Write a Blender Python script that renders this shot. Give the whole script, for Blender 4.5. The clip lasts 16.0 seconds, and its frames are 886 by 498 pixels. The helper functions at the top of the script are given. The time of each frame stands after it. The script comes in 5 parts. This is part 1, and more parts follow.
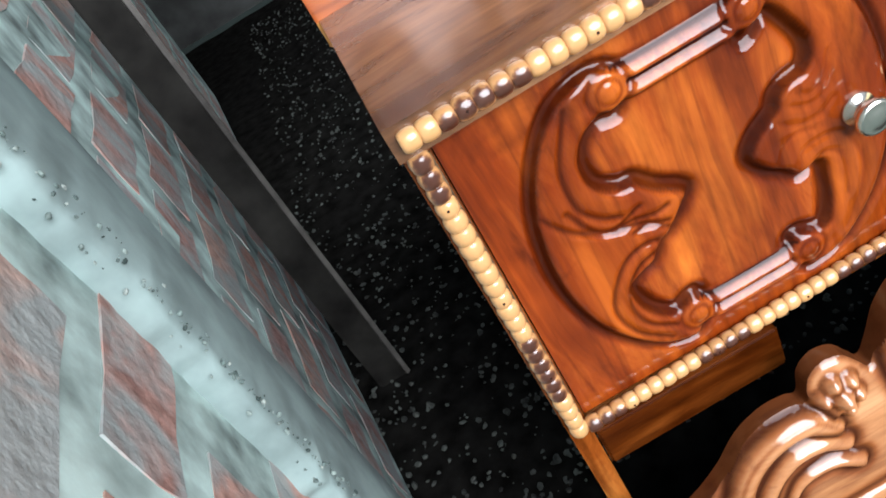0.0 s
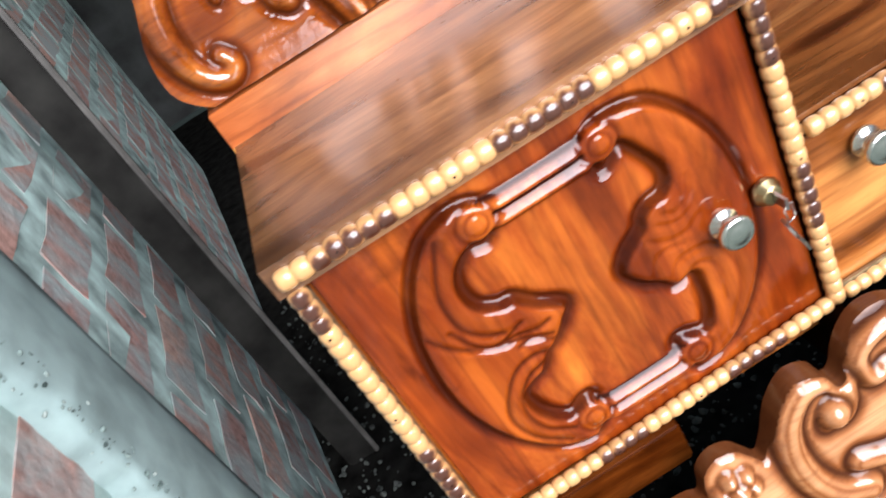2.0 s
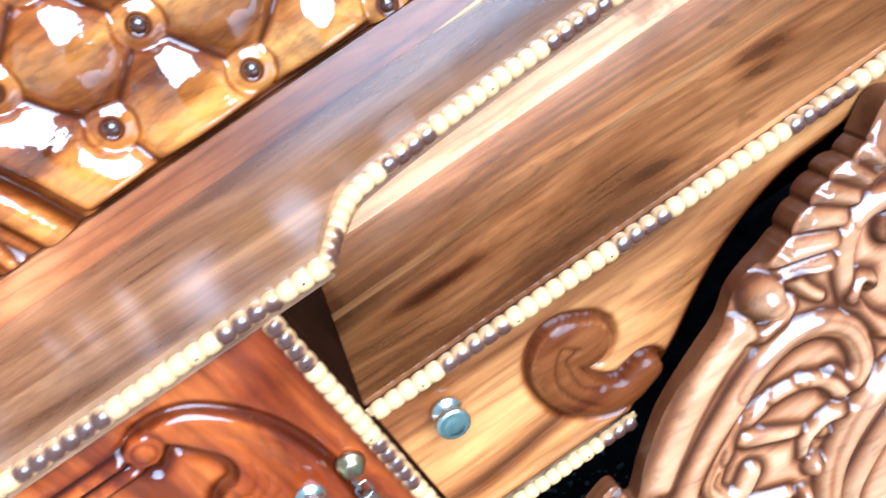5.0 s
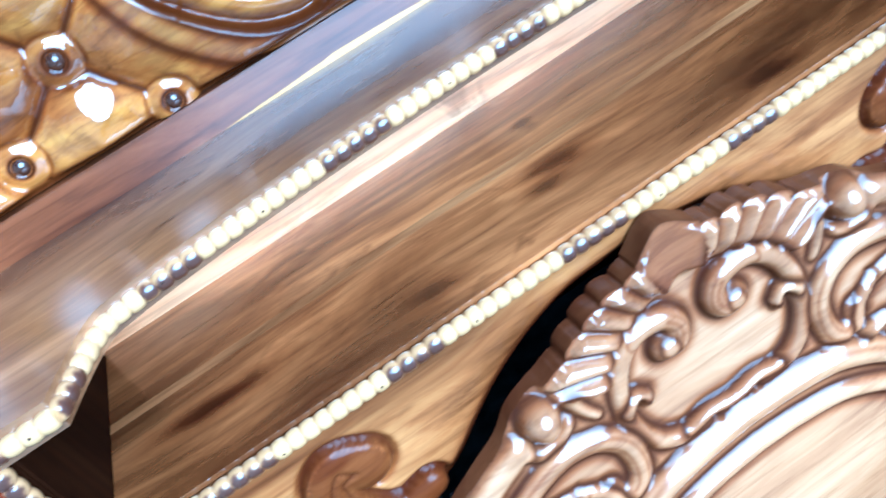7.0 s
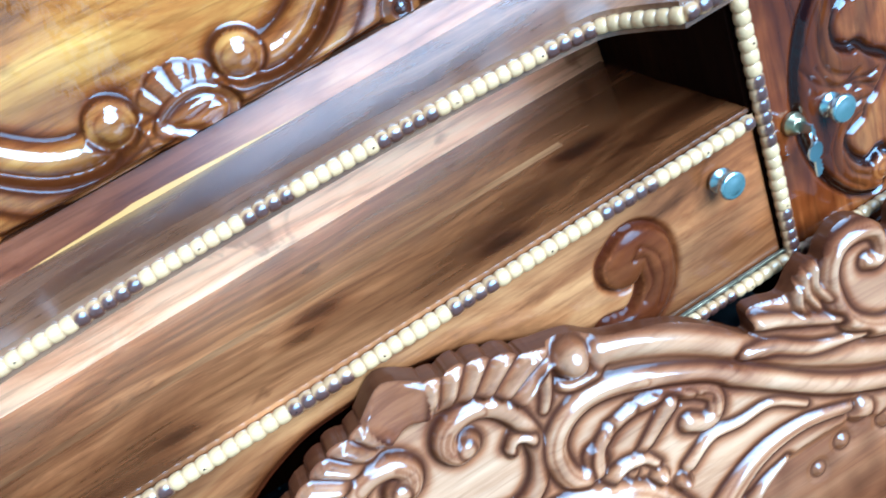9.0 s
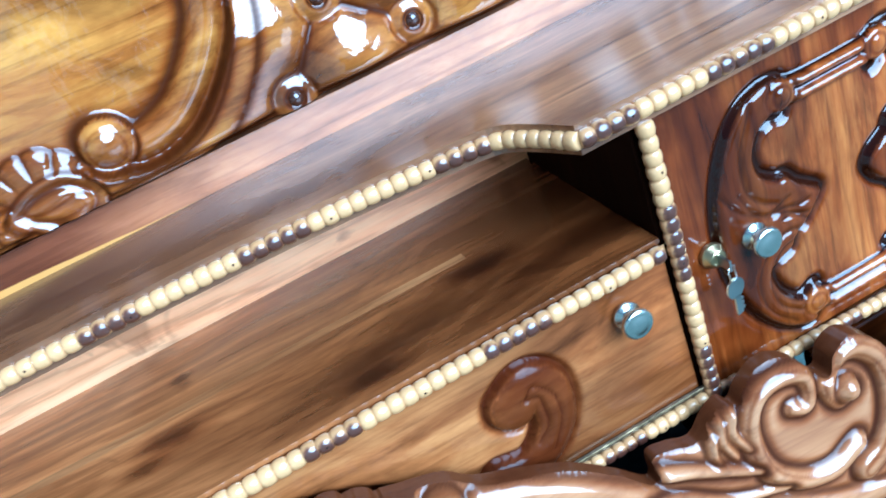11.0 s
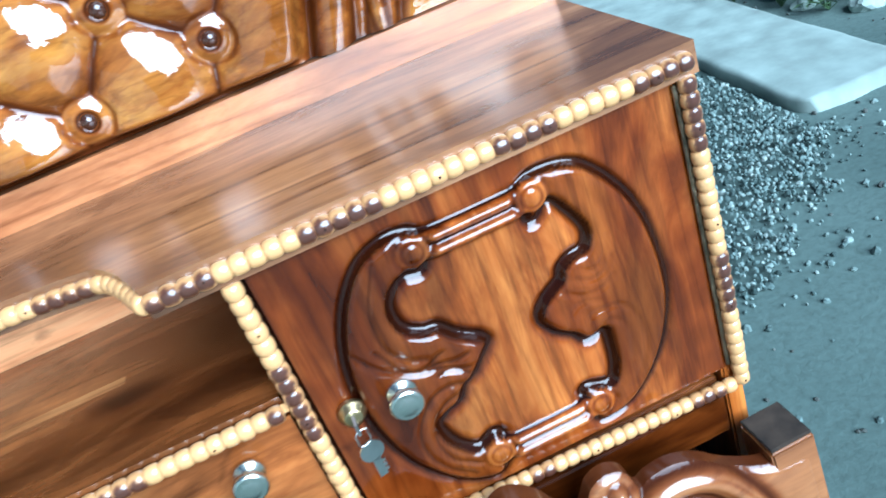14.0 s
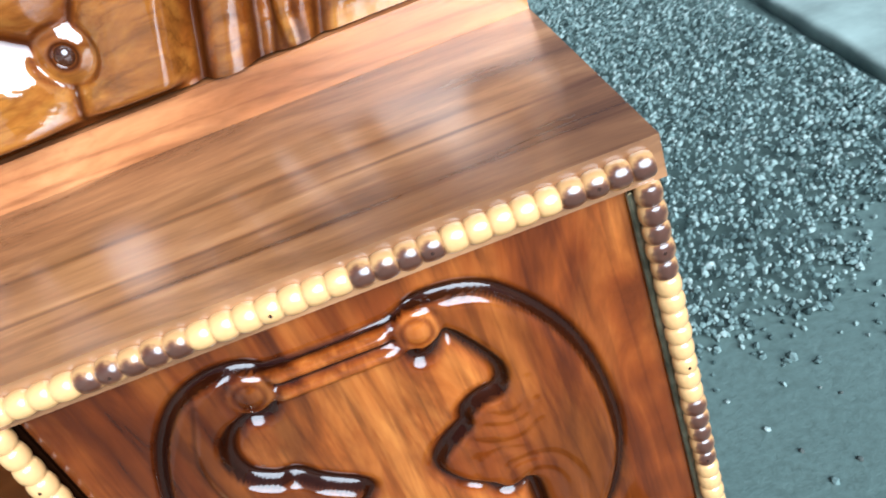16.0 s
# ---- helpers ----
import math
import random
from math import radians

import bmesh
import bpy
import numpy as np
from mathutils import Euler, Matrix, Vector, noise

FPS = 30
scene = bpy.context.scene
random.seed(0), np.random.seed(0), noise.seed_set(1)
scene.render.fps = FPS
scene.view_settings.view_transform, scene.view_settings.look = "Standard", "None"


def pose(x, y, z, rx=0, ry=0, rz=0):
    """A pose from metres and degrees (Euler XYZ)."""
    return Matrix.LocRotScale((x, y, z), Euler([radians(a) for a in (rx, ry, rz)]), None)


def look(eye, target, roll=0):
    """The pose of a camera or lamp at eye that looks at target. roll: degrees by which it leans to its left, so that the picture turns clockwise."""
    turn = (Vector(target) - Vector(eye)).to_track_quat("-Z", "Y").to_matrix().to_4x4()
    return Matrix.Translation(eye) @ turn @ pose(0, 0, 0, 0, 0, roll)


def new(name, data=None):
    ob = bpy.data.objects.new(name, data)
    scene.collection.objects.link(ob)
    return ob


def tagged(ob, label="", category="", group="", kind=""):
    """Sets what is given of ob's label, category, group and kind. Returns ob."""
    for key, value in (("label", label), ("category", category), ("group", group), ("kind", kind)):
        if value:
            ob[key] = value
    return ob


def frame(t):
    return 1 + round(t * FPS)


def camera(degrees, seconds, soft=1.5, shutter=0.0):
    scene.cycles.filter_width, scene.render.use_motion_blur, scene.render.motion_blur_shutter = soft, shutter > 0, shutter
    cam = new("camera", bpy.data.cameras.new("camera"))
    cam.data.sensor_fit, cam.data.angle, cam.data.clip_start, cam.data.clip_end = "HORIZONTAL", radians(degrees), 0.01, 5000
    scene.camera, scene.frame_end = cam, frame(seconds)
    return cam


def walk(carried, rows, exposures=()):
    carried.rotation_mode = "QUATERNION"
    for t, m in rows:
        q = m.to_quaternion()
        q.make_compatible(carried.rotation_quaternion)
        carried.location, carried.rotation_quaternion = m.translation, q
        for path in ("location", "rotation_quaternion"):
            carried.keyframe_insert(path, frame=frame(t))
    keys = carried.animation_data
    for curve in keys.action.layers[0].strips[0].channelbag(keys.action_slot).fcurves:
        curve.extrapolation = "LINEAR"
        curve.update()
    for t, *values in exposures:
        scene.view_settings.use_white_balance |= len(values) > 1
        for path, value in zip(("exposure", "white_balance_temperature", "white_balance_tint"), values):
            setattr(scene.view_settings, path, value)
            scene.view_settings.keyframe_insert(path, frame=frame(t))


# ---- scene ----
EXPOSURES = [(0.0, 0.60, 6000, 15), (2.0, 0.86, 6050, 17), (3.2, 1.22, 5850, 16), (4.2, 1.42, 5000, 10), (6.3, 1.15, 3600, -9), (7.0, 1.24, 3560, -9), (8.1, 1.20, 3560, -9), (9.2, 1.02, 3600, -9), (11.3, 0.82, 3950, -6), (12.5, 0.75, 3950, -7), (14.0, 1.02, 4650, -1), (15.0, 0.88, 4920, 1), (16.0, 0.98, 5200, 3)]
cam = camera(59.1, 16.0, 1.7, 0.6)
PATH = [
    (0, (-0.009, -0.399, 0.981), (-0.065, 1.235, -0.17), -32.0),
    (0.5, (0.001, -0.402, 0.982), (-0.053, 1.251, -0.142), -32.2),
    (1, (0.018, -0.413, 0.989), (-0.018, 1.257, -0.111), -32.0),
    (1.5, (0.044, -0.421, 0.994), (0.033, 1.267, -0.079), -32.1),
    (2, (0.083, -0.427, 0.997), (0.086, 1.276, -0.052), -32.6),
    (2.5, (0.144, -0.441, 1.0), (0.129, 1.274, -0.027), -33.8),
    (3, (0.207, -0.453, 0.996), (0.188, 1.271, -0.017), -34.4),
    (3.5, (0.276, -0.467, 1.0), (0.252, 1.263, -0.002), -34.6),
    (4, (0.329, -0.474, 1.002), (0.324, 1.268, 0.019), -34.3),
    (4.2, (0.353, -0.475, 1.002), (0.353, 1.274, 0.031), -34.3),
    (6.3, (0.535, -0.405, 1.016), (0.653, 1.232, -0.127), -32.0),
    (6.5, (0.545, -0.409, 1.017), (0.681, 1.222, -0.131), -31.6),
    (7, (0.578, -0.434, 1.02), (0.776, 1.203, -0.112), -30.0),
    (7.5, (0.643, -0.471, 1.032), (0.848, 1.185, -0.071), -29.0),
    (8, (0.705, -0.507, 1.029), (0.932, 1.175, -0.029), -27.8),
    (8.5, (0.756, -0.528, 1.031), (1.0, 1.165, -0.006), -27.4),
    (9, (0.79, -0.532, 1.025), (1.055, 1.173, 0.014), -27.1),
    (9.2, (0.804, -0.532, 1.023), (1.082, 1.177, 0.022), -27.0),
    (11.3, (0.949, -0.474, 1.013), (1.239, 1.263, 0.065), -23.2),
    (11.5, (0.963, -0.475, 1.012), (1.252, 1.262, 0.063), -22.9),
    (12, (1.018, -0.482, 1.006), (1.312, 1.254, 0.057), -22.0),
    (12.5, (1.093, -0.504, 1.008), (1.376, 1.233, 0.058), -21.6),
    (13, (1.16, -0.517, 1.004), (1.425, 1.221, 0.049), -21.2),
    (13.5, (1.217, -0.511, 1.003), (1.452, 1.227, 0.042), -21.3),
    (14, (1.264, -0.48, 0.99), (1.472, 1.258, 0.023), -21.6),
    (14.5, (1.308, -0.428, 0.982), (1.486, 1.311, 0.011), -21.5),
    (15, (1.351, -0.378, 0.984), (1.49, 1.359, 0.003), -21.4),
    (15.5, (1.385, -0.343, 0.978), (1.463, 1.377, -0.039), -21.5),
    (16, (1.434, -0.321, 0.977), (1.373, 1.364, -0.097), -22.1),
]
walk(cam, [(t, look(eye, target, roll)) for t, eye, target, roll in PATH], EXPOSURES)

# ---- world and light ----
world = bpy.data.worlds.new("sky")
scene.world = world
world.use_nodes = True
wn = world.node_tree
sky = wn.nodes.new("ShaderNodeTexSky")
sky.sky_type, sky.sun_disc = "NISHITA", False
sky.sun_elevation, sky.sun_rotation = radians(30), radians(160)
sky.air_density, sky.dust_density, sky.ozone_density = 1.0, 2.5, 1.0
wn.links.new(sky.outputs[0], wn.nodes["Background"].inputs[0])
wn.nodes["Background"].inputs[1].default_value = 0.024
sun_data = bpy.data.lights.new("sun", "SUN")
sun_data.energy, sun_data.angle, sun_data.color = 5.0, radians(54), (1.0, 0.97, 0.94)
sun = new("sun", sun_data)
# the veiled sun stands high behind the camera's right shoulder
sun.matrix_world = look((0.32, -0.79, 0.50), (0.0, 0.0, 0.0))


# ---- materials ----
def mat(name):
    m = bpy.data.materials.new(name)
    m.use_nodes = True
    return m, m.node_tree, m.node_tree.nodes["Principled BSDF"]


def node(tree, kind, **values):
    n = tree.nodes.new(kind)
    for k, v in values.items():
        n.inputs[k].default_value = v
    return n


def ramp(tree, source, stops):
    r = tree.nodes.new("ShaderNodeValToRGB")
    while len(r.color_ramp.elements) < len(stops):
        r.color_ramp.elements.new(0.5)
    for e, (p, c) in zip(r.color_ramp.elements, stops):
        e.position, e.color = p, (*c, 1)
    tree.links.new(source, r.inputs[0])
    return r.outputs[0]


def mix(tree, fac, a, b, blend="MIX"):
    n = tree.nodes.new("ShaderNodeMix")
    n.data_type, n.blend_type = "RGBA", blend
    for sock, v in ((n.inputs[0], fac), (n.inputs[6], a), (n.inputs[7], b)):
        if isinstance(v, bpy.types.NodeSocket):
            tree.links.new(v, sock)
        elif isinstance(v, tuple):
            sock.default_value = (*v, 1)
        else:
            sock.default_value = v
    return n.outputs[2]


def bump(tree, bsdf, height, strength, distance):
    b = node(tree, "ShaderNodeBump", Strength=strength, Distance=distance)
    tree.links.new(height, b.inputs["Height"])
    tree.links.new(b.outputs[0], bsdf.inputs["Normal"])


def wood(name, axis, dark, mid, light, rough=0.32, coat=1.0, coat_rough=0.07, knots=0.5, streak=1.0, blotch=0.3, coat_ior=1.7, pore=0.38, stain=None, spots=(), along=(), sap=None, rings=0.4, wet=0.35, ripple=(0.05, 45.0)):
    """Varnished teak: long streaks along one axis, fine pores, some knots."""
    m, t, b = mat(name)
    geo = t.nodes.new("ShaderNodeTexCoord")
    scale = [22.0, 22.0, 22.0]
    scale["xyz".index(axis)] = 2.3
    mp = node(t, "ShaderNodeMapping", Scale=scale)
    t.links.new(geo.outputs["Object"], mp.inputs[0])
    warp = node(t, "ShaderNodeTexNoise", Scale=3.0, Detail=2.0)
    t.links.new(geo.outputs["Object"], warp.inputs["Vector"])
    add = t.nodes.new("ShaderNodeVectorMath")
    add.operation = "MULTIPLY_ADD"
    add.inputs[1].default_value = (2.0, 2.0, 2.0)
    t.links.new(warp.outputs["Color"], add.inputs[0])
    t.links.new(mp.outputs[0], add.inputs[2])
    grain = node(t, "ShaderNodeTexNoise", Scale=1.0, Detail=6.0, Roughness=0.62, Distortion=0.5)
    t.links.new(add.outputs[0], grain.inputs["Vector"])
    wide = node(t, "ShaderNodeTexNoise", Scale=0.27, Detail=2.0)
    t.links.new(add.outputs[0], wide.inputs["Vector"])
    c = ramp(t, grain.outputs[0], [(0.30, dark), (0.47, mid), (0.68, light)])
    w = ramp(t, wide.outputs[0], [(0.33, (0.42, 0.36, 0.32)), (0.52, (1, 1, 1)), (0.72, (1.25, 1.25, 1.2))])
    c = mix(t, streak, c, w, "MULTIPLY")
    fs = [s * 7 for s in scale]
    fs["xyz".index(axis)] = 9.0
    fine_map = node(t, "ShaderNodeMapping", Scale=fs)
    t.links.new(geo.outputs["Object"], fine_map.inputs[0])
    fine = node(t, "ShaderNodeTexNoise", Scale=1.0, Detail=3.0)
    t.links.new(fine_map.outputs[0], fine.inputs["Vector"])
    pores = ramp(t, fine.outputs[0], [(0.34, (0.45, 0.38, 0.34)), (0.46, (1, 1, 1))])
    c = mix(t, pore, c, pores, "MULTIPLY")
    rs = [1.0, 1.0, 1.0]
    rs["xyz".index(axis)] = 0.07
    ring_map = node(t, "ShaderNodeMapping", Scale=rs, Rotation=(0.35, 0.25, 0.3))
    ring_map.vector_type = "POINT"
    t.links.new(geo.outputs["Object"], ring_map.inputs[0])
    growth = node(t, "ShaderNodeTexWave", Scale=34.0, Distortion=9.0, Detail=4.0)
    growth.inputs["Detail Scale"].default_value, growth.inputs["Detail Roughness"].default_value = 0.9, 0.65
    growth.bands_direction = "DIAGONAL"
    t.links.new(ring_map.outputs[0], growth.inputs["Vector"])
    c = mix(t, rings, c, ramp(t, growth.outputs["Color"], [(0.0, (0.42, 0.34, 0.30)), (0.16, (0.88, 0.86, 0.84)), (0.6, (1, 1, 1)), (1.0, (1.14, 1.15, 1.16))]), "MULTIPLY")
    kmap = [13.0, 13.0, 13.0]
    kmap["xyz".index(axis)] = 7.0
    kn = node(t, "ShaderNodeMapping", Scale=kmap)
    t.links.new(geo.outputs["Object"], kn.inputs[0])
    speck = node(t, "ShaderNodeTexNoise", Scale=1.0, Detail=4.0, Distortion=1.2)
    t.links.new(kn.outputs[0], speck.inputs["Vector"])
    k = ramp(t, speck.outputs[0], [(0.29, (0.16, 0.09, 0.06)), (0.37, (1, 1, 1))])
    c = mix(t, knots, c, k, "MULTIPLY")
    bmap = [11.0, 11.0, 11.0]
    bmap["xyz".index(axis)] = 4.0
    bn = node(t, "ShaderNodeMapping", Scale=bmap, Location=(3.1, 1.7, 5.3))
    t.links.new(geo.outputs["Object"], bn.inputs[0])
    clouds = node(t, "ShaderNodeTexNoise", Scale=1.0, Detail=5.0, Roughness=0.6, Distortion=0.6)
    t.links.new(bn.outputs[0], clouds.inputs["Vector"])
    cl = ramp(t, clouds.outputs[0], [(0.33, (0.16, 0.10, 0.08)), (0.45, (0.62, 0.54, 0.48)), (0.56, (1, 1, 1)), (0.72, (1.15, 1.17, 1.2))])
    c = mix(t, blotch, c, cl, "MULTIPLY")
    for cx, cy, rx, ry, deep in spots:
        # a dark heart in bent grain: knots, and broad spots for shade and reflection
        off = node(t, "ShaderNodeMapping", Location=(-cx / rx, -cy / ry, 0), Scale=(1 / rx, 1 / ry, 0))
        t.links.new(geo.outputs["Object"], off.inputs[0])
        bend = t.nodes.new("ShaderNodeVectorMath")
        bend.operation = "MULTIPLY_ADD"
        bend.inputs[1].default_value = (1.3, 1.3, 0)
        t.links.new(clouds.outputs["Color"], bend.inputs[0])
        t.links.new(off.outputs[0], bend.inputs[2])
        far = t.nodes.new("ShaderNodeVectorMath")
        far.operation = "DISTANCE"
        far.inputs[1].default_value = (0.65, 0.65, 0)
        t.links.new(bend.outputs[0], far.inputs[0])
        heart = ramp(t, far.outputs["Value"], [(0.0, (0.05, 0.025, 0.018)), (0.30, (0.20, 0.12, 0.085)), (0.55, (0.62, 0.54, 0.47)), (0.75, (0.85, 0.80, 0.75)), (1.0, (1, 1, 1))])
        c = mix(t, deep, c, heart, "MULTIPLY")
    if along or sap:
        sep = t.nodes.new("ShaderNodeSeparateXYZ")
        t.links.new(geo.outputs["Object"], sep.inputs[0])
        run = t.nodes.new("ShaderNodeMath")
        run.operation = "MULTIPLY_ADD"
        run.inputs[1].default_value = 0.18
        t.links.new(clouds.outputs[0], run.inputs[0])
        t.links.new(sep.outputs[0], run.inputs[2])
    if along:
        # tone from end to end; on SHELF it also holds painted-in shade
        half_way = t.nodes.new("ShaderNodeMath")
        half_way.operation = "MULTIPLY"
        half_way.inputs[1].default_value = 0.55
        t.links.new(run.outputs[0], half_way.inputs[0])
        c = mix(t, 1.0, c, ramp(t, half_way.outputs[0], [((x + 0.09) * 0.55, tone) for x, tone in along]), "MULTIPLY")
    if sap:
        # a streak of yellow sapwood along the lower edge
        x0, x1, z0, high = sap
        swell = ramp(t, run.outputs[0], [(x0 + 0.09, (0, 0, 0)), (x0 + 0.20, (1, 1, 1)), (x1 - 0.06, (0.8, 0.8, 0.8)), (x1 + 0.09, (0, 0, 0))])
        top = t.nodes.new("ShaderNodeMath")
        top.operation = "MULTIPLY_ADD"
        top.inputs[1].default_value, top.inputs[2].default_value = high, z0
        t.links.new(swell, top.inputs[0])
        under = t.nodes.new("ShaderNodeMath")
        under.operation = "SUBTRACT"
        t.links.new(top.outputs[0], under.inputs[0])
        t.links.new(sep.outputs[2], under.inputs[1])
        gain = t.nodes.new("ShaderNodeMath")
        gain.operation, gain.use_clamp = "MULTIPLY", True
        gain.inputs[1].default_value = 900
        t.links.new(under.outputs[0], gain.inputs[0])
        c = mix(t, gain.outputs[0], c, (0.52, 0.255, 0.055))
    # lacquer rubbed into the carver's cuts: red where it is thin, dark where it lies deep
    at = t.nodes.new("ShaderNodeAttribute")
    at.attribute_name = "glaze"
    thin = ramp(t, at.outputs["Fac"], [(0.04, (0, 0, 0)), (0.5, (1, 1, 1))])
    c = mix(t, thin, c, (1.0, 0.76, 0.56), "MULTIPLY")
    c = mix(t, at.outputs["Fac"], c, stain or (dark[0] * 0.07, dark[1] * 0.04, dark[2] * 0.035))
    t.links.new(c, b.inputs["Base Color"])
    b.inputs["Roughness"].default_value = rough
    b.inputs["Specular IOR Level"].default_value = 0.03
    # the lacquer and dirt in the cuts stay duller than the polished wood
    dull = t.nodes.new("ShaderNodeMath")
    dull.operation = "MULTIPLY_ADD"
    dull.inputs[1].default_value, dull.inputs[2].default_value = (wet - 1) * coat, coat
    t.links.new(at.outputs["Fac"], dull.inputs[0])
    t.links.new(dull.outputs[0], b.inputs["Coat Weight"])
    b.inputs["Coat Roughness"].default_value = coat_rough
    b.inputs["Coat IOR"].default_value = coat_ior
    bump(t, b, fine.outputs[0], 0.12, 0.0006)
    wave = node(t, "ShaderNodeTexNoise", Scale=ripple[1], Detail=2.0)
    t.links.new(geo.outputs["Object"], wave.inputs["Vector"])
    cb = node(t, "ShaderNodeBump", Strength=ripple[0], Distance=0.002)
    t.links.new(wave.outputs[0], cb.inputs["Height"])
    t.links.new(cb.outputs[0], b.inputs["Coat Normal"])
    return m


TEAK_X = wood("varnished_teak", "x", (0.100, 0.032, 0.0075), (0.350, 0.130, 0.0330), (0.620, 0.285, 0.0850), coat=0.7, coat_rough=0.16, knots=0.5, streak=0.6, blotch=0.60, coat_ior=1.5, stain=(0.042, 0.0075, 0.0017), rings=0.30, wet=0.18,
              along=((0.33, (1, 0.9, 0.75)), (0.50, (0.95, 0.95, 0.9)), (1.0, (1, 1, 1)), (1.17, (0.85, 0.72, 0.6))))
TEAK_Z = wood("varnished_teak_upright", "z", (0.130, 0.020, 0.0022), (0.311, 0.057, 0.0052), (0.660, 0.179, 0.0189), knots=0.5, streak=0.30, blotch=0.60, pore=0.25, coat_ior=1.6, stain=(0.022, 0.0034, 0.0009))
# Teak coloured near black to hold the shade inside the niche.
TEAK_SHADE = wood("shade_dark_teak", "z", (0.019, 0.005, 0.0011), (0.014, 0.004, 0.0010), (0.022, 0.007, 0.0015), rough=0.6, coat=0.0, coat_rough=0.3, knots=0.6, streak=0.6, blotch=0.5)
TEAK_RED = wood("varnished_red_teak", "x", (0.095, 0.026, 0.0036), (0.370, 0.130, 0.0180), (0.610, 0.290, 0.0480), coat_rough=0.06, coat_ior=1.95, knots=0.5, streak=0.6, blotch=0.70, stain=(0.034, 0.0072, 0.0011), rings=0.4, wet=0.06, ripple=(0.30, 85.0),
                along=((0.0, (1, 0.70, 0.48)), (0.30, (1, 0.82, 0.68)), (0.48, (1, 1, 1)), (1.5, (1, 1, 1))))
# Wide first spot paints the dim reflected band along the ledge's rear.
LEDGE = wood("polished_teak_board", "x", (0.090, 0.038, 0.0140), (0.228, 0.107, 0.0420), (0.410, 0.210, 0.0900), rough=0.4, coat_rough=0.25, knots=0.5, streak=0.35, blotch=0.60, pore=0.25, coat_ior=1.95, rings=0.12,
             spots=((.70, .185, .75, .16, .62), (.245, .135, .05, .008, .7), (.30, .09, .03, .006, .6), (1.33, .030, .22, .005, .75), (1.22, .052, .26, .004, .6), (1.44, .078, .12, .004, .7), (1.30, .105, .22, .006, .55)),
             along=((-0.01, (0.6, 0.58, 0.55)), (0.14, (1.15, 1.12, 1.08)), (0.45, (1.2, 1.17, 1.12)), (0.6, (1, 1, 1)), (0.9, (1, 1, 1)), (1.2, (1.28, 1.26, 1.24)), (1.5, (1.10, 1.07, 1.06))))
TEAK_BROWN = wood("varnished_brown_teak_upright", "z", (0.085, 0.018, 0.0016), (0.320, 0.086, 0.0105), (0.640, 0.250, 0.0480), knots=0.5, streak=0.50, blotch=0.75, pore=0.60, coat_ior=1.65, stain=(0.0095, 0.0018, 0.0006), wet=0.6)
# Red-brown rail teak, darkened further to hold the footboard's shade.
TEAK_RAIL = wood("red_brown_rail_teak", "x", (0.028, 0.0056, 0.0007), (0.084, 0.0196, 0.0021), (0.170, 0.049, 0.0070), knots=0.6, streak=0.6, blotch=0.7, coat=0.6, coat_rough=0.15, coat_ior=1.5)
NICHE = wood("pale_niche_board", "x", (0.680, 0.260, 0.085), (0.920, 0.430, 0.180), (0.960, 0.570, 0.280), coat=0.3, coat_rough=0.2, knots=0.5, streak=0.30, blotch=0.30,
             along=((0.33, (0.92, 0.82, 0.72)), (0.43, (1, 1.03, 1.05)), (0.90, (1, 0.98, 0.97)), (1.15, (0.85, 0.72, 0.66))))
# Both ends and the broad second spot darken the board for its shade.
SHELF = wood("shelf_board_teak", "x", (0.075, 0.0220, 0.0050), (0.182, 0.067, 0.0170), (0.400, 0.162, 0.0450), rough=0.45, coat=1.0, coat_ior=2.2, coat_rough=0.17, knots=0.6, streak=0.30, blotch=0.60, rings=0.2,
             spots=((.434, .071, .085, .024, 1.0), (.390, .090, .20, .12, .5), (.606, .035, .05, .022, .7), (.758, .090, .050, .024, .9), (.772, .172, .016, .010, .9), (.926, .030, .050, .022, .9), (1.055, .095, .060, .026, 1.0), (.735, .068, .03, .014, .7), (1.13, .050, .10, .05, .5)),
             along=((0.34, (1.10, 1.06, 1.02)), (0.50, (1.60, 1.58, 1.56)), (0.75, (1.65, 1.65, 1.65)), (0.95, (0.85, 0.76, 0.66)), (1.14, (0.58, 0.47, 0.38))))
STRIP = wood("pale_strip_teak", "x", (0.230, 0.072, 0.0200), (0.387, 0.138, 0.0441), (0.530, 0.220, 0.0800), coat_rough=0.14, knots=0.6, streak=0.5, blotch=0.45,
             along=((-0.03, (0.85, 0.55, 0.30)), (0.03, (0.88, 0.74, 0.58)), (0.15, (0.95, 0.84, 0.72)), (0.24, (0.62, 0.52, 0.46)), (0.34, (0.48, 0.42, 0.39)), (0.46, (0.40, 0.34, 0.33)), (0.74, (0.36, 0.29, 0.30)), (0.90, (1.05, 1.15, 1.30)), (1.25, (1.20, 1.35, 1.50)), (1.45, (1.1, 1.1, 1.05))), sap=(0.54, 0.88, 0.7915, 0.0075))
SEAM = wood("pale_sapwood_seam", "x", (0.140, 0.052, 0.0140), (0.270, 0.112, 0.0340), (0.400, 0.190, 0.0640), coat=0.4, coat_rough=0.25, knots=0.3, streak=0.6, blotch=0.7)
PALE = wood("pale_teak", "x", (0.269, 0.105, 0.0380), (0.482, 0.225, 0.0900), (0.620, 0.335, 0.1550), coat_rough=0.13, coat_ior=1.9, rings=0.12, knots=0.2, streak=0.40, blotch=0.25, stain=(0.034, 0.0085, 0.0034), wet=0.08,
            along=((0.0, (0.95, 0.9, 0.85)), (0.3, (1, 1, 1)), (1.05, (1, 1, 1)), (1.25, (0.85, 0.80, 0.74)), (1.5, (0.55, 0.47, 0.38))))


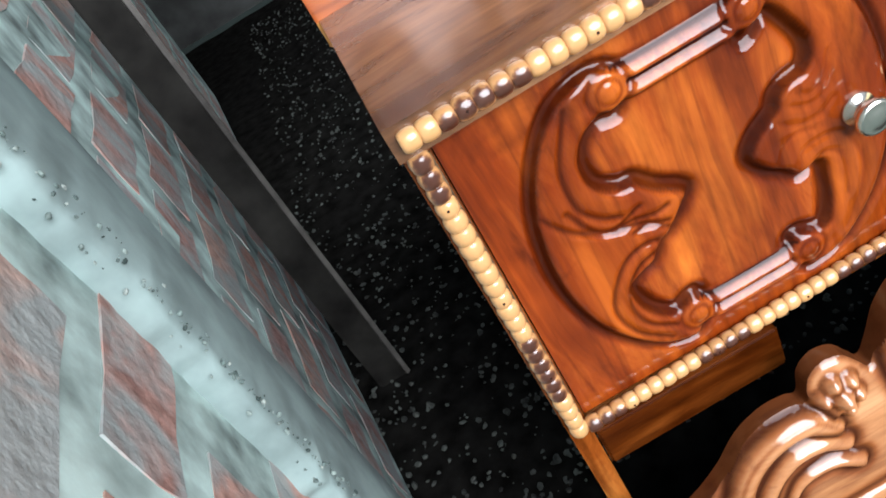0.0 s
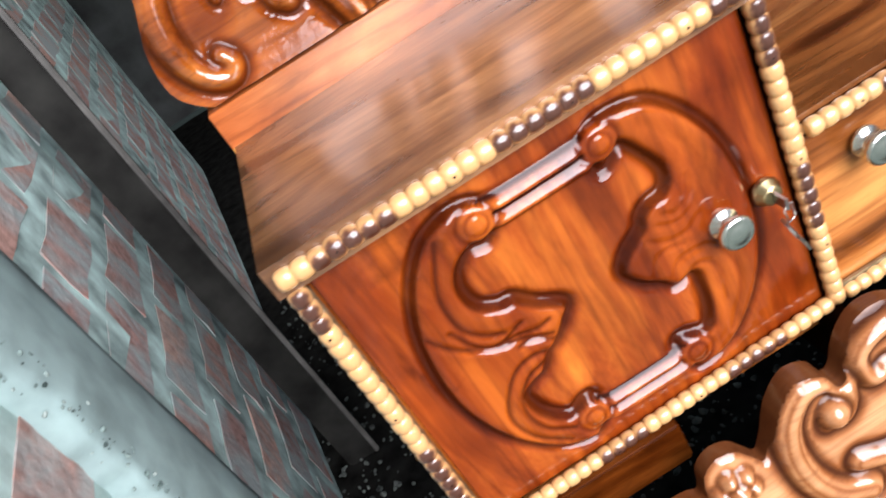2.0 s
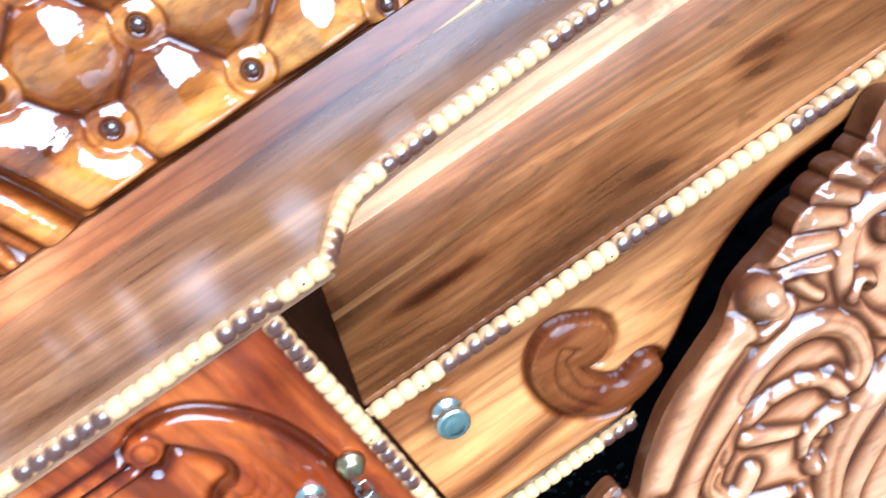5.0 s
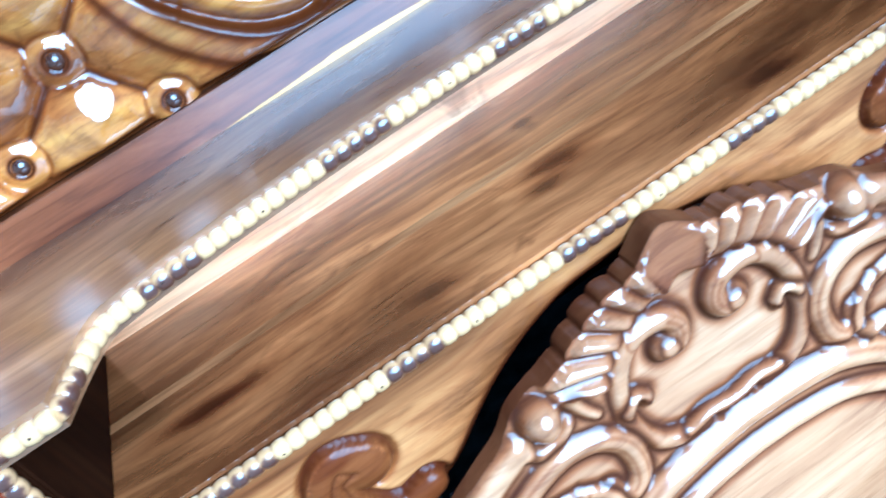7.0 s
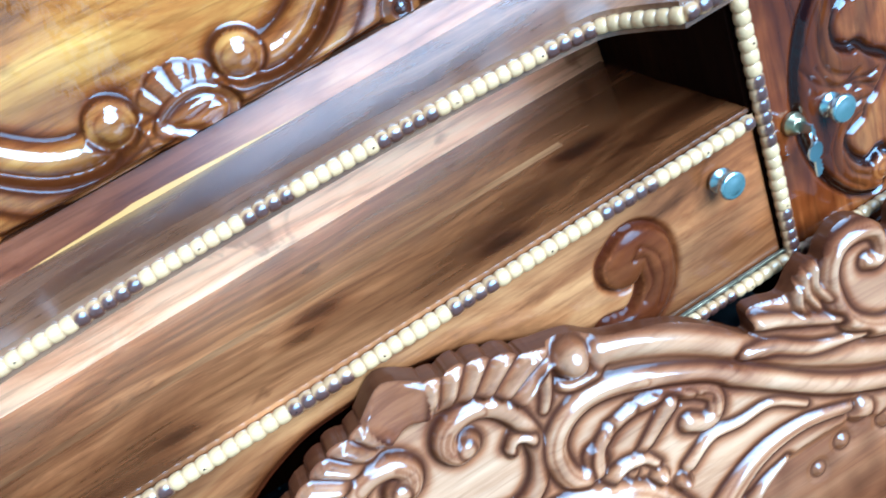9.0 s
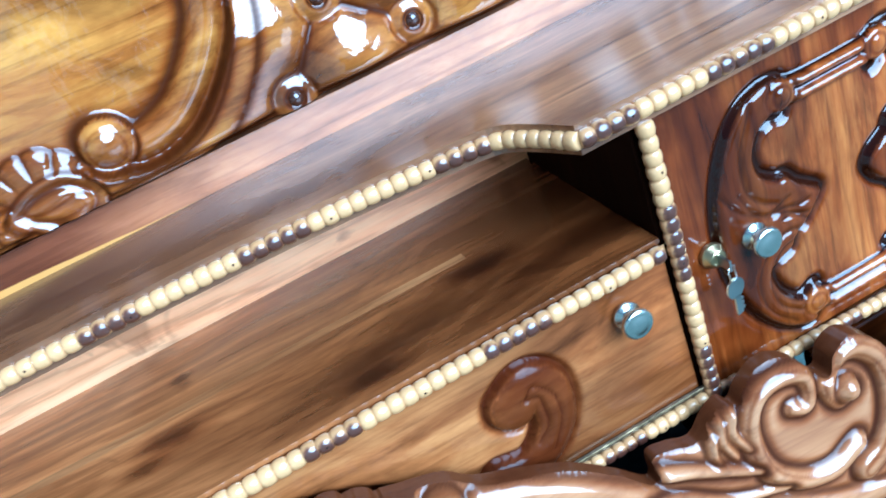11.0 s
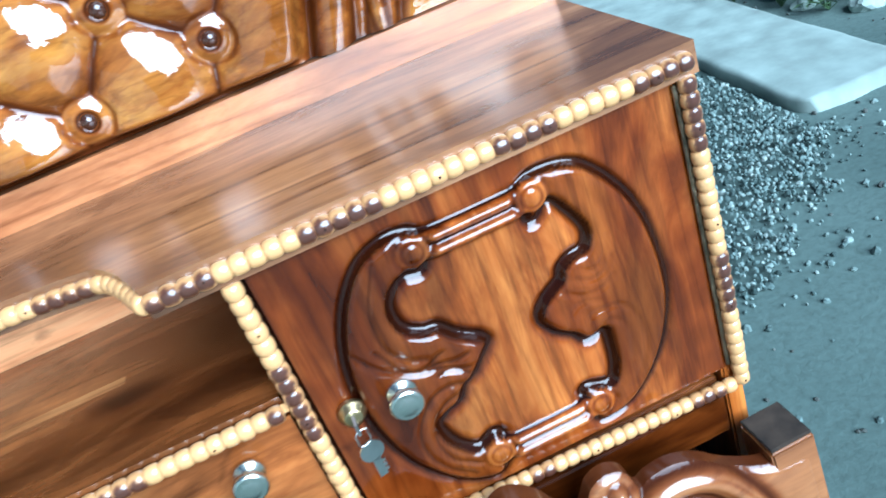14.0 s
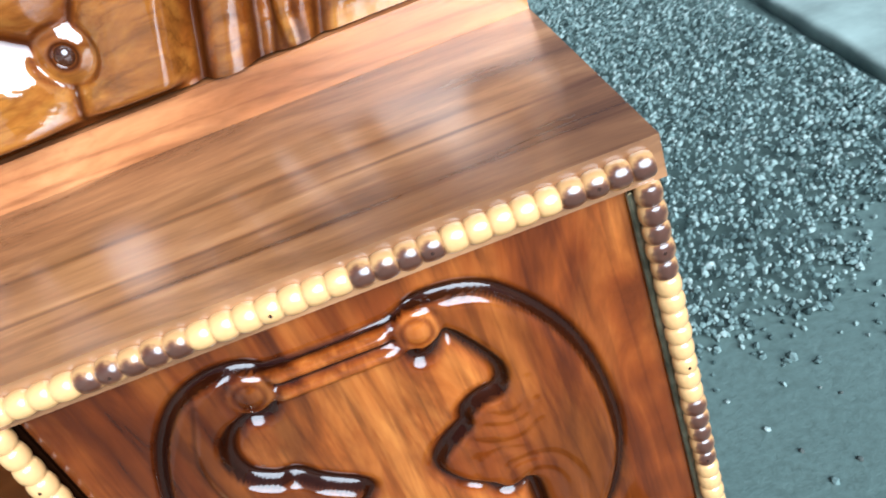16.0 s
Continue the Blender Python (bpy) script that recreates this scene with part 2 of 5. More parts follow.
def plain(name, colour, rough=0.5, metal=0.0, coat=0.0, coat_rough=0.1, vary=0.12, size=30.0, relief=0.0):
    m, t, b = mat(name)
    geo = t.nodes.new("ShaderNodeTexCoord")
    n = node(t, "ShaderNodeTexNoise", Scale=size, Detail=5.0)
    t.links.new(geo.outputs["Object"], n.inputs["Vector"])
    lo = tuple(v * (1 - vary * 2) for v in colour)
    hi = tuple(min(1, v * (1 + vary * 2)) for v in colour)
    t.links.new(ramp(t, n.outputs[0], [(0.3, lo), (0.7, hi)]), b.inputs["Base Color"])
    b.inputs["Roughness"].default_value, b.inputs["Metallic"].default_value = rough, metal
    b.inputs["Coat Weight"].default_value, b.inputs["Coat Roughness"].default_value = coat, coat_rough
    if relief:
        bump(t, b, n.outputs[0], 0.6, relief)
    return m


BEAD_LIGHT = plain("pale_bead_wood", (0.60, 0.345, 0.135), 0.35, coat=1, coat_rough=0.06, vary=0.14, size=60)


def scorched_bead():
    m, t, b = mat("scorched_bead_wood")
    geo = t.nodes.new("ShaderNodeTexCoord")
    sep = t.nodes.new("ShaderNodeSeparateXYZ")
    t.links.new(geo.outputs["Object"], sep.inputs[0])
    n = node(t, "ShaderNodeTexNoise", Scale=2.4, Detail=3.0)
    t.links.new(geo.outputs["Object"], n.inputs["Vector"])
    add = t.nodes.new("ShaderNodeMath")
    add.operation = "MULTIPLY_ADD"
    add.inputs[1].default_value = 0.5
    t.links.new(n.outputs[0], add.inputs[0])
    t.links.new(sep.outputs[1], add.inputs[2])
    # crown at -0.5, flanks at 0
    lift = t.nodes.new("ShaderNodeMath")
    lift.inputs[1].default_value = 0.30
    t.links.new(add.outputs[0], lift.inputs[0])
    burn = ramp(t, lift.outputs[0], [(0.0, (0.070, 0.026, 0.015)), (0.10, (0.15, 0.060, 0.028)), (0.22, (0.48, 0.26, 0.10))])
    t.links.new(burn, b.inputs["Base Color"])
    b.inputs["Roughness"].default_value = 0.3
    b.inputs["Coat Weight"].default_value, b.inputs["Coat Roughness"].default_value = 1.0, 0.05
    return m


BEAD_DARK = scorched_bead()
DARK_BALL = plain("dark_stained_button", (0.035, 0.012, 0.006), 0.2, coat=1, coat_rough=0.04)
STEEL = plain("brushed_steel", (0.74, 0.76, 0.68), 0.26, 1.0, vary=0.05)
BRASS = plain("dull_brass", (0.48, 0.38, 0.20), 0.3, 1.0, vary=0.1)
NICKEL = plain("nickel_key", (0.50, 0.52, 0.50), 0.28, 1.0, vary=0.1)
HINGE = plain("tarnished_hinge_metal", (0.30, 0.26, 0.18), 0.4, 1.0, vary=0.25, size=80)
MORTAR = plain("grey_cement_mortar", (0.38, 0.52, 0.485), 0.9, vary=0.34, size=16, relief=0.004)
CEMENT = plain("pale_cement_plaster", (0.235, 0.325, 0.312), 0.85, vary=0.2, size=12, relief=0.002)
END_GRAIN = plain("grey_end_grain", (0.030, 0.021, 0.014), 0.95, vary=0.35, size=40, relief=0.002)
LIT_EDGE = plain("lit_edge_timber", (0.09, 0.088, 0.08), 0.8, vary=0.3, size=18, relief=0.002)
DARK_POST = plain("dark_weathered_timber", (0.019, 0.019, 0.017), 0.8, vary=0.3, size=14, relief=0.002)
DARK_POST.node_tree.nodes["Principled BSDF"].inputs["Specular IOR Level"].default_value = 0.1


def gravel_material():
    m, t, b = mat("grey_gravel_stone")
    geo = t.nodes.new("ShaderNodeNewGeometry")
    tc = t.nodes.new("ShaderNodeTexCoord")
    n = node(t, "ShaderNodeTexNoise", Scale=180.0, Detail=3.0)
    t.links.new(tc.outputs["Object"], n.inputs["Vector"])
    tone = ramp(t, geo.outputs["Random Per Island"], [(0.0, (0.028, 0.050, 0.046)), (0.5, (0.145, 0.205, 0.190)), (0.85, (0.235, 0.305, 0.28)), (1.0, (0.32, 0.38, 0.35))])
    grit = ramp(t, n.outputs[0], [(0.3, (0.7, 0.7, 0.7)), (0.7, (1.2, 1.2, 1.2))])
    t.links.new(mix(t, 1.0, tone, grit, "MULTIPLY"), b.inputs["Base Color"])
    b.inputs["Roughness"].default_value = 0.85
    return m


STONE = gravel_material()
SLAB = plain("pale_concrete_slab", (0.285, 0.35, 0.315), 0.85, vary=0.12, size=9, relief=0.002)
# Wall grey darkened to stand for the unlit end of the place.
DARKENED_WALL = plain("darkened_wall", (0.045, 0.05, 0.048), 0.9, vary=0.3, size=6)
TIN = plain("shading_roof_grey", (0.22, 0.22, 0.22), 0.6, vary=0.1)
LEAF = plain("green_weed_leaf", (0.06, 0.11, 0.045), 0.55, vary=0.3)


def brick_material():
    m, t, b = mat("dusty_red_brick")
    geo = t.nodes.new("ShaderNodeTexCoord")
    info = t.nodes.new("ShaderNodeObjectInfo")
    n1 = node(t, "ShaderNodeTexNoise", Scale=14.0, Detail=6.0, Distortion=0.8)
    n2 = node(t, "ShaderNodeTexNoise", Scale=70.0, Detail=5.0)
    for n in (n1, n2):
        add = t.nodes.new("ShaderNodeVectorMath")
        t.links.new(geo.outputs["Object"], add.inputs[0])
        t.links.new(info.outputs["Random"], add.inputs[1])
        t.links.new(add.outputs[0], n.inputs["Vector"])
    tone = ramp(t, info.outputs["Random"], [(0.0, (0.38, 0.225, 0.195)), (0.5, (0.50, 0.30, 0.24)), (1.0, (0.58, 0.40, 0.32))])
    grit = ramp(t, n2.outputs[0], [(0.32, (0.55, 0.5, 0.5)), (0.6, (1.1, 1.1, 1.1))])
    c = mix(t, 0.8, tone, grit, "MULTIPLY")
    smear = ramp(t, n1.outputs[0], [(0.40, (0, 0, 0)), (0.62, (0.92, 0.92, 0.92))])
    c = mix(t, smear, c, (0.36, 0.43, 0.42))
    t.links.new(c, b.inputs["Base Color"])
    b.inputs["Roughness"].default_value = 0.9
    bump(t, b, n2.outputs[0], 0.7, 0.004)
    return m


BRICK = brick_material()
# Ground colour near black, standing for the shade around the headboard.
SHADE_GROUND = plain("shade_black_ground", (0.009, 0.009, 0.008), 0.95, vary=0.35, size=25, relief=0.006)
SHADE_GROUND.node_tree.nodes["Principled BSDF"].inputs["Specular IOR Level"].default_value = 0.05
# Dark pebbles; also gravel coloured down for the shade behind the headboard.
DARK_STONE = plain("dark_and_shaded_gravel", (0.060, 0.070, 0.062), 0.8, vary=0.45, size=30)


def ground_material():
    m, t, b = mat("damp_cement_ground")
    geo = t.nodes.new("ShaderNodeTexCoord")
    a = node(t, "ShaderNodeTexNoise", Scale=1.6, Detail=5.0)
    f = node(t, "ShaderNodeTexNoise", Scale=60.0, Detail=6.0, Roughness=0.7)
    for n in (a, f):
        t.links.new(geo.outputs["Object"], n.inputs["Vector"])
    c = ramp(t, a.outputs[0], [(0.3, (0.076, 0.115, 0.102)), (0.7, (0.124, 0.176, 0.157))])
    g = ramp(t, f.outputs[0], [(0.3, (0.6, 0.6, 0.58)), (0.55, (1, 1, 1)), (0.75, (1.2, 1.2, 1.2))])
    t.links.new(mix(t, 0.7, c, g, "MULTIPLY"), b.inputs["Base Color"])
    b.inputs["Roughness"].default_value = 0.8
    bump(t, b, f.outputs[0], 0.5, 0.004)
    return m


GROUND = ground_material()


# ---- building helpers ----
def empty(name, label="", category="", group="", kind=""):
    return tagged(new(name), label, category, group, kind)


def part(name, bm, material, parent, label=""):
    me = bpy.data.meshes.new(name)
    bm.to_mesh(me)
    bm.free()
    me.materials.append(material)
    ob = new(name, me)
    ob.parent = parent
    return tagged(ob, label)


def smooth(ob, on=True):
    ob.data.polygons.foreach_set("use_smooth", [on] * len(ob.data.polygons))
    return ob


def box(x0, x1, y0, y1, z0, z1, bevel=0.002):
    bm = bmesh.new()
    bmesh.ops.create_cube(bm, size=1, matrix=Matrix.Translation(((x0 + x1) / 2, (y0 + y1) / 2, (z0 + z1) / 2)) @ Matrix.Diagonal((x1 - x0, y1 - y0, z1 - z0, 1)))
    if bevel:
        bmesh.ops.bevel(bm, geom=bm.edges[:], offset=bevel, segments=2, affect="EDGES")
    return bm


def lathe(profile, n=24, m=Matrix()):
    """Turns (radius, height) pairs about z."""
    bm = bmesh.new()
    rings = []
    for r, h in profile:
        rings.append([bm.verts.new(m @ Vector((r * math.cos(2 * math.pi * i / n), r * math.sin(2 * math.pi * i / n), h))) for i in range(n)])
    for a, b in zip(rings, rings[1:]):
        for i in range(n):
            bm.faces.new((a[i], a[(i + 1) % n], b[(i + 1) % n], b[i]))
    bm.faces.new(rings[0][::-1])
    bm.faces.new(rings[-1])
    return bm


def curve(points, n=10, closed=False):
    """A smooth line through a few points."""
    p = np.array(points, float)
    if closed:
        p = np.vstack([p[-1], p, p[0], p[1]])
    else:
        p = np.vstack([2 * p[0] - p[1], p, 2 * p[-1] - p[-2]])
    out = []
    for i in range(1, len(p) - 2):
        a, b, c, d = p[i - 1:i + 3]
        for s in np.arange(n) / n:
            out.append(0.5 * (2 * b + (c - a) * s + (2 * a - 5 * b + 4 * c - d) * s * s + (3 * b - a - 3 * c + d) * s ** 3))
    if not closed:
        out.append(p[-2])
    return np.array(out)


def spiral(cx, cz, r0, r1, a0, a1, n=40):
    """From radius r0 at angle a0 to r1 at a1, degrees."""
    s = np.linspace(0, 1, n)
    r, a = r0 + (r1 - r0) * s, np.radians(a0 + (a1 - a0) * s)
    return np.column_stack([cx + r * np.cos(a), cz + r * np.sin(a)])


class Relief:
    """A carved board as a height over a grid, in metres; heights point towards -y."""

    def __init__(self, x0, x1, z0, z1, step, mirror=None):
        nx, nz = int(round((x1 - x0) / step)) + 1, int(round((z1 - z0) / step)) + 1
        self.X, self.Z = np.meshgrid(np.linspace(x0, x1, nx), np.linspace(z0, z1, nz))
        self.U = np.abs(self.X - mirror) if mirror is not None else self.X
        self.h = np.zeros_like(self.X)
        self.glaze = np.zeros_like(self.X)
        self.step = step
        self.reach = 0.004

    def dist(self, line, reach=9.0):
        """Distance to a line, and how far along it the nearest place is (0 to 1)."""
        d, s = np.full(self.X.shape, 9.0), np.zeros(self.X.shape)
        lo, hi = line.min(0) - reach, line.max(0) + reach
        m = (self.U > lo[0]) & (self.U < hi[0]) & (self.Z > lo[1]) & (self.Z < hi[1])
        px, pz = self.U[m], self.Z[m]
        bd, bs = np.full(px.shape, 9.0), np.zeros(px.shape)
        k = len(line) - 1
        for i in range(k):
            (ax, az), (bx, bz) = line[i], line[i + 1]
            vx, vz = bx - ax, bz - az
            t = np.clip(((px - ax) * vx + (pz - az) * vz) / max(vx * vx + vz * vz, 1e-12), 0, 1)
            e = np.hypot(px - ax - t * vx, pz - az - t * vz)
            near = e < bd
            bd[near], bs[near] = e[near], ((i + t) / k)[near]
        d[m], s[m] = bd, bs
        return d, s

    def sdf(self, loop):
        """Signed distance to a closed loop, negative inside."""
        line = np.vstack([loop, loop[:1]])
        d, _ = self.dist(line)
        inside = np.zeros(self.X.shape, bool)
        for (ax, az), (bx, bz) in zip(line[:-1], line[1:]):
            if az != bz:
                cross = ((az > self.Z) != (bz > self.Z)) & (self.U < (bx - ax) * (self.Z - az) / (bz - az) + ax)
                inside ^= cross
        return np.where(inside, -d, d)

    def ridge(self, line, r, a, r_end=None, base=None, sharp=0.5):
        """A rounded rib of half width r and height a along a line, narrowing to r_end."""
        r_end = r if r_end is None else r_end
        d, s = self.dist(line, max(r, r_end) * 1.3)
        w = r + (r_end - r) * s
        hit = d < w
        top = a * (0.35 + 0.65 * w / max(r, r_end)) * np.clip(1 - (d / w) ** 2, 0, 1) ** sharp
        start = self.h if base is None else base
        self.h = np.where(hit, np.maximum(self.h, start * 0.4 + top), self.h)
        self.glaze = np.where(d < w * 0.8, self.glaze * 0.3, self.glaze)
        self.rub(np.where(d > w, (d - w) / self.reach, (w - d) / (0.36 * w)), 1.0, 0.95)

    def band(self, line, w0, a, w1=None, hollow=0.0, edge=0.97, spread=0.0070):
        """A low carved band, flat or hollowed on top, with lacquer left along its foot."""
        w1 = w0 if w1 is None else w1
        d, s = self.dist(line, max(w0, w1) * 1.2 + spread * 3)
        w = w0 + (w1 - w0) * s
        q = d / w
        top = a * (0.5 + 0.5 * w / max(w0, w1)) * (np.clip(1 - q ** 2, 0, 1) ** 0.85 - hollow * np.clip(1 - (q / 0.66) ** 2, 0, 1))
        self.h = np.where(q >= 1, self.h - 0.0022 * np.exp(-((d - w - 0.001) / 0.0028) ** 2), np.maximum(self.h * 0.8, top))
        self.glaze = np.where(q < 0.9, self.glaze * 0.08, self.glaze)
        self.glaze = np.maximum(self.glaze, edge * np.where(q >= 1, np.exp(-((d - w) / spread) ** 2), np.exp(-((w - d) / (0.24 * w + 0.0008)) ** 2)))
        if hollow:
            self.glaze = np.maximum(self.glaze, 0.3 * hollow * np.exp(-(q / 0.35) ** 2))

    def soften(self, times):
        """Rubs the carving smooth, as sanding and varnish do."""
        for _ in range(times):
            p = np.pad(self.h, 1, mode="edge")
            self.h = 0.36 * self.h + 0.12 * (p[:-2, 1:-1] + p[2:, 1:-1] + p[1:-1, :-2] + p[1:-1, 2:]) + 0.04 * (p[:-2, :-2] + p[2:, 2:] + p[:-2, 2:] + p[2:, :-2])

    def cloud(self, scale, seed=0.0):
        """Slow uneven noise over the board, about -1 to 1."""
        gx, gz = self.X[::4, ::4], self.Z[::4, ::4]
        n = np.array([noise.noise((x * scale, z * scale, seed)) for x, z in zip(gx.ravel(), gz.ravel())]).reshape(gx.shape)
        rows, cols = np.arange(self.X.shape[0]) / 4, np.arange(self.X.shape[1]) / 4
        i, j = np.minimum(rows.astype(int), n.shape[0] - 2), np.minimum(cols.astype(int), n.shape[1] - 2)
        a, b = np.clip(rows - i, 0, 1)[:, None], np.clip(cols - j, 0, 1)[None, :]
        i, j = i[:, None], j[None, :]
        return (n[i, j] * (1 - a) + n[i + 1, j] * a) * (1 - b) + (n[i, j + 1] * (1 - a) + n[i + 1, j + 1] * a) * b

    def groove(self, line, w, a, glaze=0.7):
        d, _ = self.dist(line, w * 4)
        self.h = self.h - a * np.exp(-(d / w) ** 2)
        self.rub(d, w * 1.5, glaze)

    def flute(self, line, off, w=0.0011, a=0.0022, glaze=0.6):
        """Two fine cuts running beside a rib's middle."""
        d, _ = self.dist(line, off * 2 + w * 4)
        self.h = self.h - a * np.exp(-((d - off) / w) ** 2)
        self.rub(np.abs(d - off), w * 1.5, glaze)

    def rub(self, d, w, amount):
        """Dark lacquer left along a cut."""
        self.glaze = np.maximum(self.glaze, amount * np.exp(-(d / w) ** 2))

    def dome(self, x, z, r, a, dish=0.0):
        d = np.hypot(self.U - x, self.Z - z)
        self.h = np.where(d < r, np.maximum(self.h, a * np.sqrt(np.clip(1 - (d / r) ** 2, 0, 1))), self.h)
        if dish:
            self.h = self.h - dish * np.exp(-((d - r * 1.05) / (r * 0.18)) ** 2)
            self.glaze = np.where(d < r * 0.85, self.glaze * 0.2, self.glaze)
            self.rub(np.abs(d - r * 1.05), r * 0.22, 0.8)

    def object(self, name, material, parent, y, thick, outline=None, label="", lean=0.0, z_lean=0.0, roll=0.0, x_roll=0.0, rim=0.0):
        """The mesh: front, sides and back. outline: signed distance, to cut the board's shape."""
        X, Z, h = self.X.copy(), self.Z.copy(), self.h
        nz, nx = X.shape
        if outline is None:
            keep = np.ones((nz - 1, nx - 1), bool)
        else:
            gz, gx = np.gradient(outline, self.step)
            g = np.maximum(np.hypot(gx, gz), 1e-6)
            ok = outline < self.step * 0.6
            keep = ok[:-1, :-1] & ok[1:, :-1] & ok[:-1, 1:] & ok[1:, 1:]
            pad = np.pad(keep, 1)
            quads4 = pad[:-1, :-1].astype(int) + pad[1:, :-1] + pad[:-1, 1:] + pad[1:, 1:]
            rim_v = (quads4 > 0) & (quads4 < 4)
            rim_v[0, :] = rim_v[-1, :] = rim_v[:, 0] = rim_v[:, -1] = False
            lim = np.clip(outline, -1.2 * self.step, 1.2 * self.step)
            X = np.where(rim_v, X - lim * gx / g, X)
            Z = np.where(rim_v, Z - lim * gz / g, Z)
        tilt = lean * (z_lean - Z)
        lift = roll * (X - x_roll)
        front = np.column_stack([X.ravel(), (y - h - tilt).ravel(), (Z + lift).ravel()])
        rear = np.column_stack([X.ravel(), (y + thick - tilt).ravel(), (Z + lift).ravel()])
        idx = np.arange(nz * nx).reshape(nz, nx)
        a, b, c, d = idx[:-1, :-1][keep], idx[:-1, 1:][keep], idx[1:, 1:][keep], idx[1:, :-1][keep]
        quads = np.column_stack([a, b, c, d])
        n = nz * nx
        pad = np.pad(keep, 1)
        sides = []
        for (i0, j0), (i1, j1), dz, dx in (((0, 0), (0, 1), -1, 0), ((0, 1), (1, 1), 0, 1), ((1, 1), (1, 0), 1, 0), ((1, 0), (0, 0), 0, -1)):
            edge = keep & ~pad[1 + dz:pad.shape[0] - 1 + dz, 1 + dx:pad.shape[1] - 1 + dx]
            r, q = np.nonzero(edge)
            p0, p1 = idx[r + i0, q + j0], idx[r + i1, q + j1]
            sides.append(np.column_stack([p1, p0, p0 + n, p1 + n]) + 2 * n)
        side = np.vstack(sides)
        # the flat back in blocks of 4 x 4 cells where it is whole
        bz, bx = (nz - 1) // 4, (nx - 1) // 4
        whole = np.zeros_like(keep)
        full = keep[:bz * 4, :bx * 4].reshape(bz, 4, bx, 4).all(axis=(1, 3))
        whole[:bz * 4, :bx * 4] = np.repeat(np.repeat(full, 4, 0), 4, 1)
        i4, j4 = np.nonzero(full)
        big = np.column_stack([idx[i4 * 4, j4 * 4], idx[i4 * 4, j4 * 4 + 4], idx[i4 * 4 + 4, j4 * 4 + 4], idx[i4 * 4 + 4, j4 * 4]])
        part_q = np.column_stack([g4[keep & ~whole] for g4 in (idx[:-1, :-1], idx[:-1, 1:], idx[1:, 1:], idx[1:, :-1])])
        faces = np.vstack([quads, big[:, ::-1] + n, part_q[:, ::-1] + n, side])
        used = np.unique(faces)
        remap = np.full(4 * n, -1)
        remap[used] = np.arange(len(used))
        me = bpy.data.meshes.new(name)
        me.from_pydata(np.vstack([front, rear, front, rear])[used].tolist(), [], remap[faces].tolist())
        me.polygons.foreach_set("use_smooth", np.ones(len(faces), bool))
        me.materials.append(material)
        stain = me.attributes.new("glaze", "FLOAT", "POINT")
        stain.data.foreach_set("value", np.concatenate([self.glaze.ravel(), np.full(3 * n, rim)])[used])
        ob = new(name, me)
        ob.parent = parent
        return tagged(ob, label)


# ---- setting ----
XL, XR = -0.018, 1.536          # ends of the headboard's ledge
M1, M2 = 0.327, 1.181           # the two uprights between doors and middle
MID = 0.7535
ZT, ZB, ZS = 0.780, 0.486, 0.658  # heights of the bead lines: ledge, bottom, shelf

bm = bmesh.new()
bmesh.ops.create_grid(bm, x_segments=2, y_segments=2, size=400)
ground = part("ground", bm, GROUND, None)
tagged(ground, "grey damp cement ground strewn with gravel", "ground", kind="structure")

WX, WSLOPE = -0.238, -0.12


def wall_x(y):
    return WX + WSLOPE * (y - 0.1)


def wall_box(y0, y1, z0, z1, d0, d1, bevel=0.0):
    """A box on the brick wall's face; d0, d1: how far it stands out of the face."""
    bm = box(0, d1 - d0, y0, y1, z0, z1, bevel)
    for v in bm.verts:
        v.co.x += wall_x(v.co.y) + d0
    return bm


wall = part("wall_left", wall_box(-4.0, 2.7, -0.1, 1.45, -0.24, -0.012), MORTAR, None)
tagged(wall, "rough brick wall with smeared grey cement mortar", "wall", kind="structure")

# Added closing walls; their dark colour takes the place of shade.
back = part("added_wall_back", box(-3.0, 1.5, 3.6, 3.8, -0.1, 1.45, 0), DARKENED_WALL, None)
tagged(back, "added wall closing the far end, coloured dark for shade", "wall", kind="structure")
far = part("added_wall_side", box(-3.0, -2.8, -1.0, 3.6, -0.1, 1.45, 0), DARKENED_WALL, None)
tagged(far, "added dark wall closing the far left, out of view", "wall", kind="structure")
# Added low wall out of view; keeps bright horizon sky out of reflections.
front = part("added_wall_front", box(-3.0, 7.0, -6.2, -6.0, -0.1, 1.30, 0), DARKENED_WALL, None)
tagged(front, "added low dark wall out of view, blocking the bright horizon", "wall", kind="structure")
# Added roof out of view; keeps floor and wall behind the headboard dark.
roof = part("ceiling", box(-3.2, 1.45, 0.74, 3.8, 1.45, 1.50, 0), TIN, None)
tagged(roof, "added grey roof out of view, shading the ground behind", "ceiling", kind="structure")

# ---- headboard with storage ----
board = empty("headboard", "varnished teak storage headboard with carved panels and bead trim", "headboard")

# ledge with a scooped front edge
def ledge_front(x):
    u = abs(x - MID)
    if u > 0.375:
        return -0.004
    if u > 0.330:
        return -0.004 + 0.070 * math.sin(math.pi / 2 * (0.375 - u) / 0.045)
    return 0.066 + 0.028 * (1 - (u / 0.330) ** 2) ** 0.8


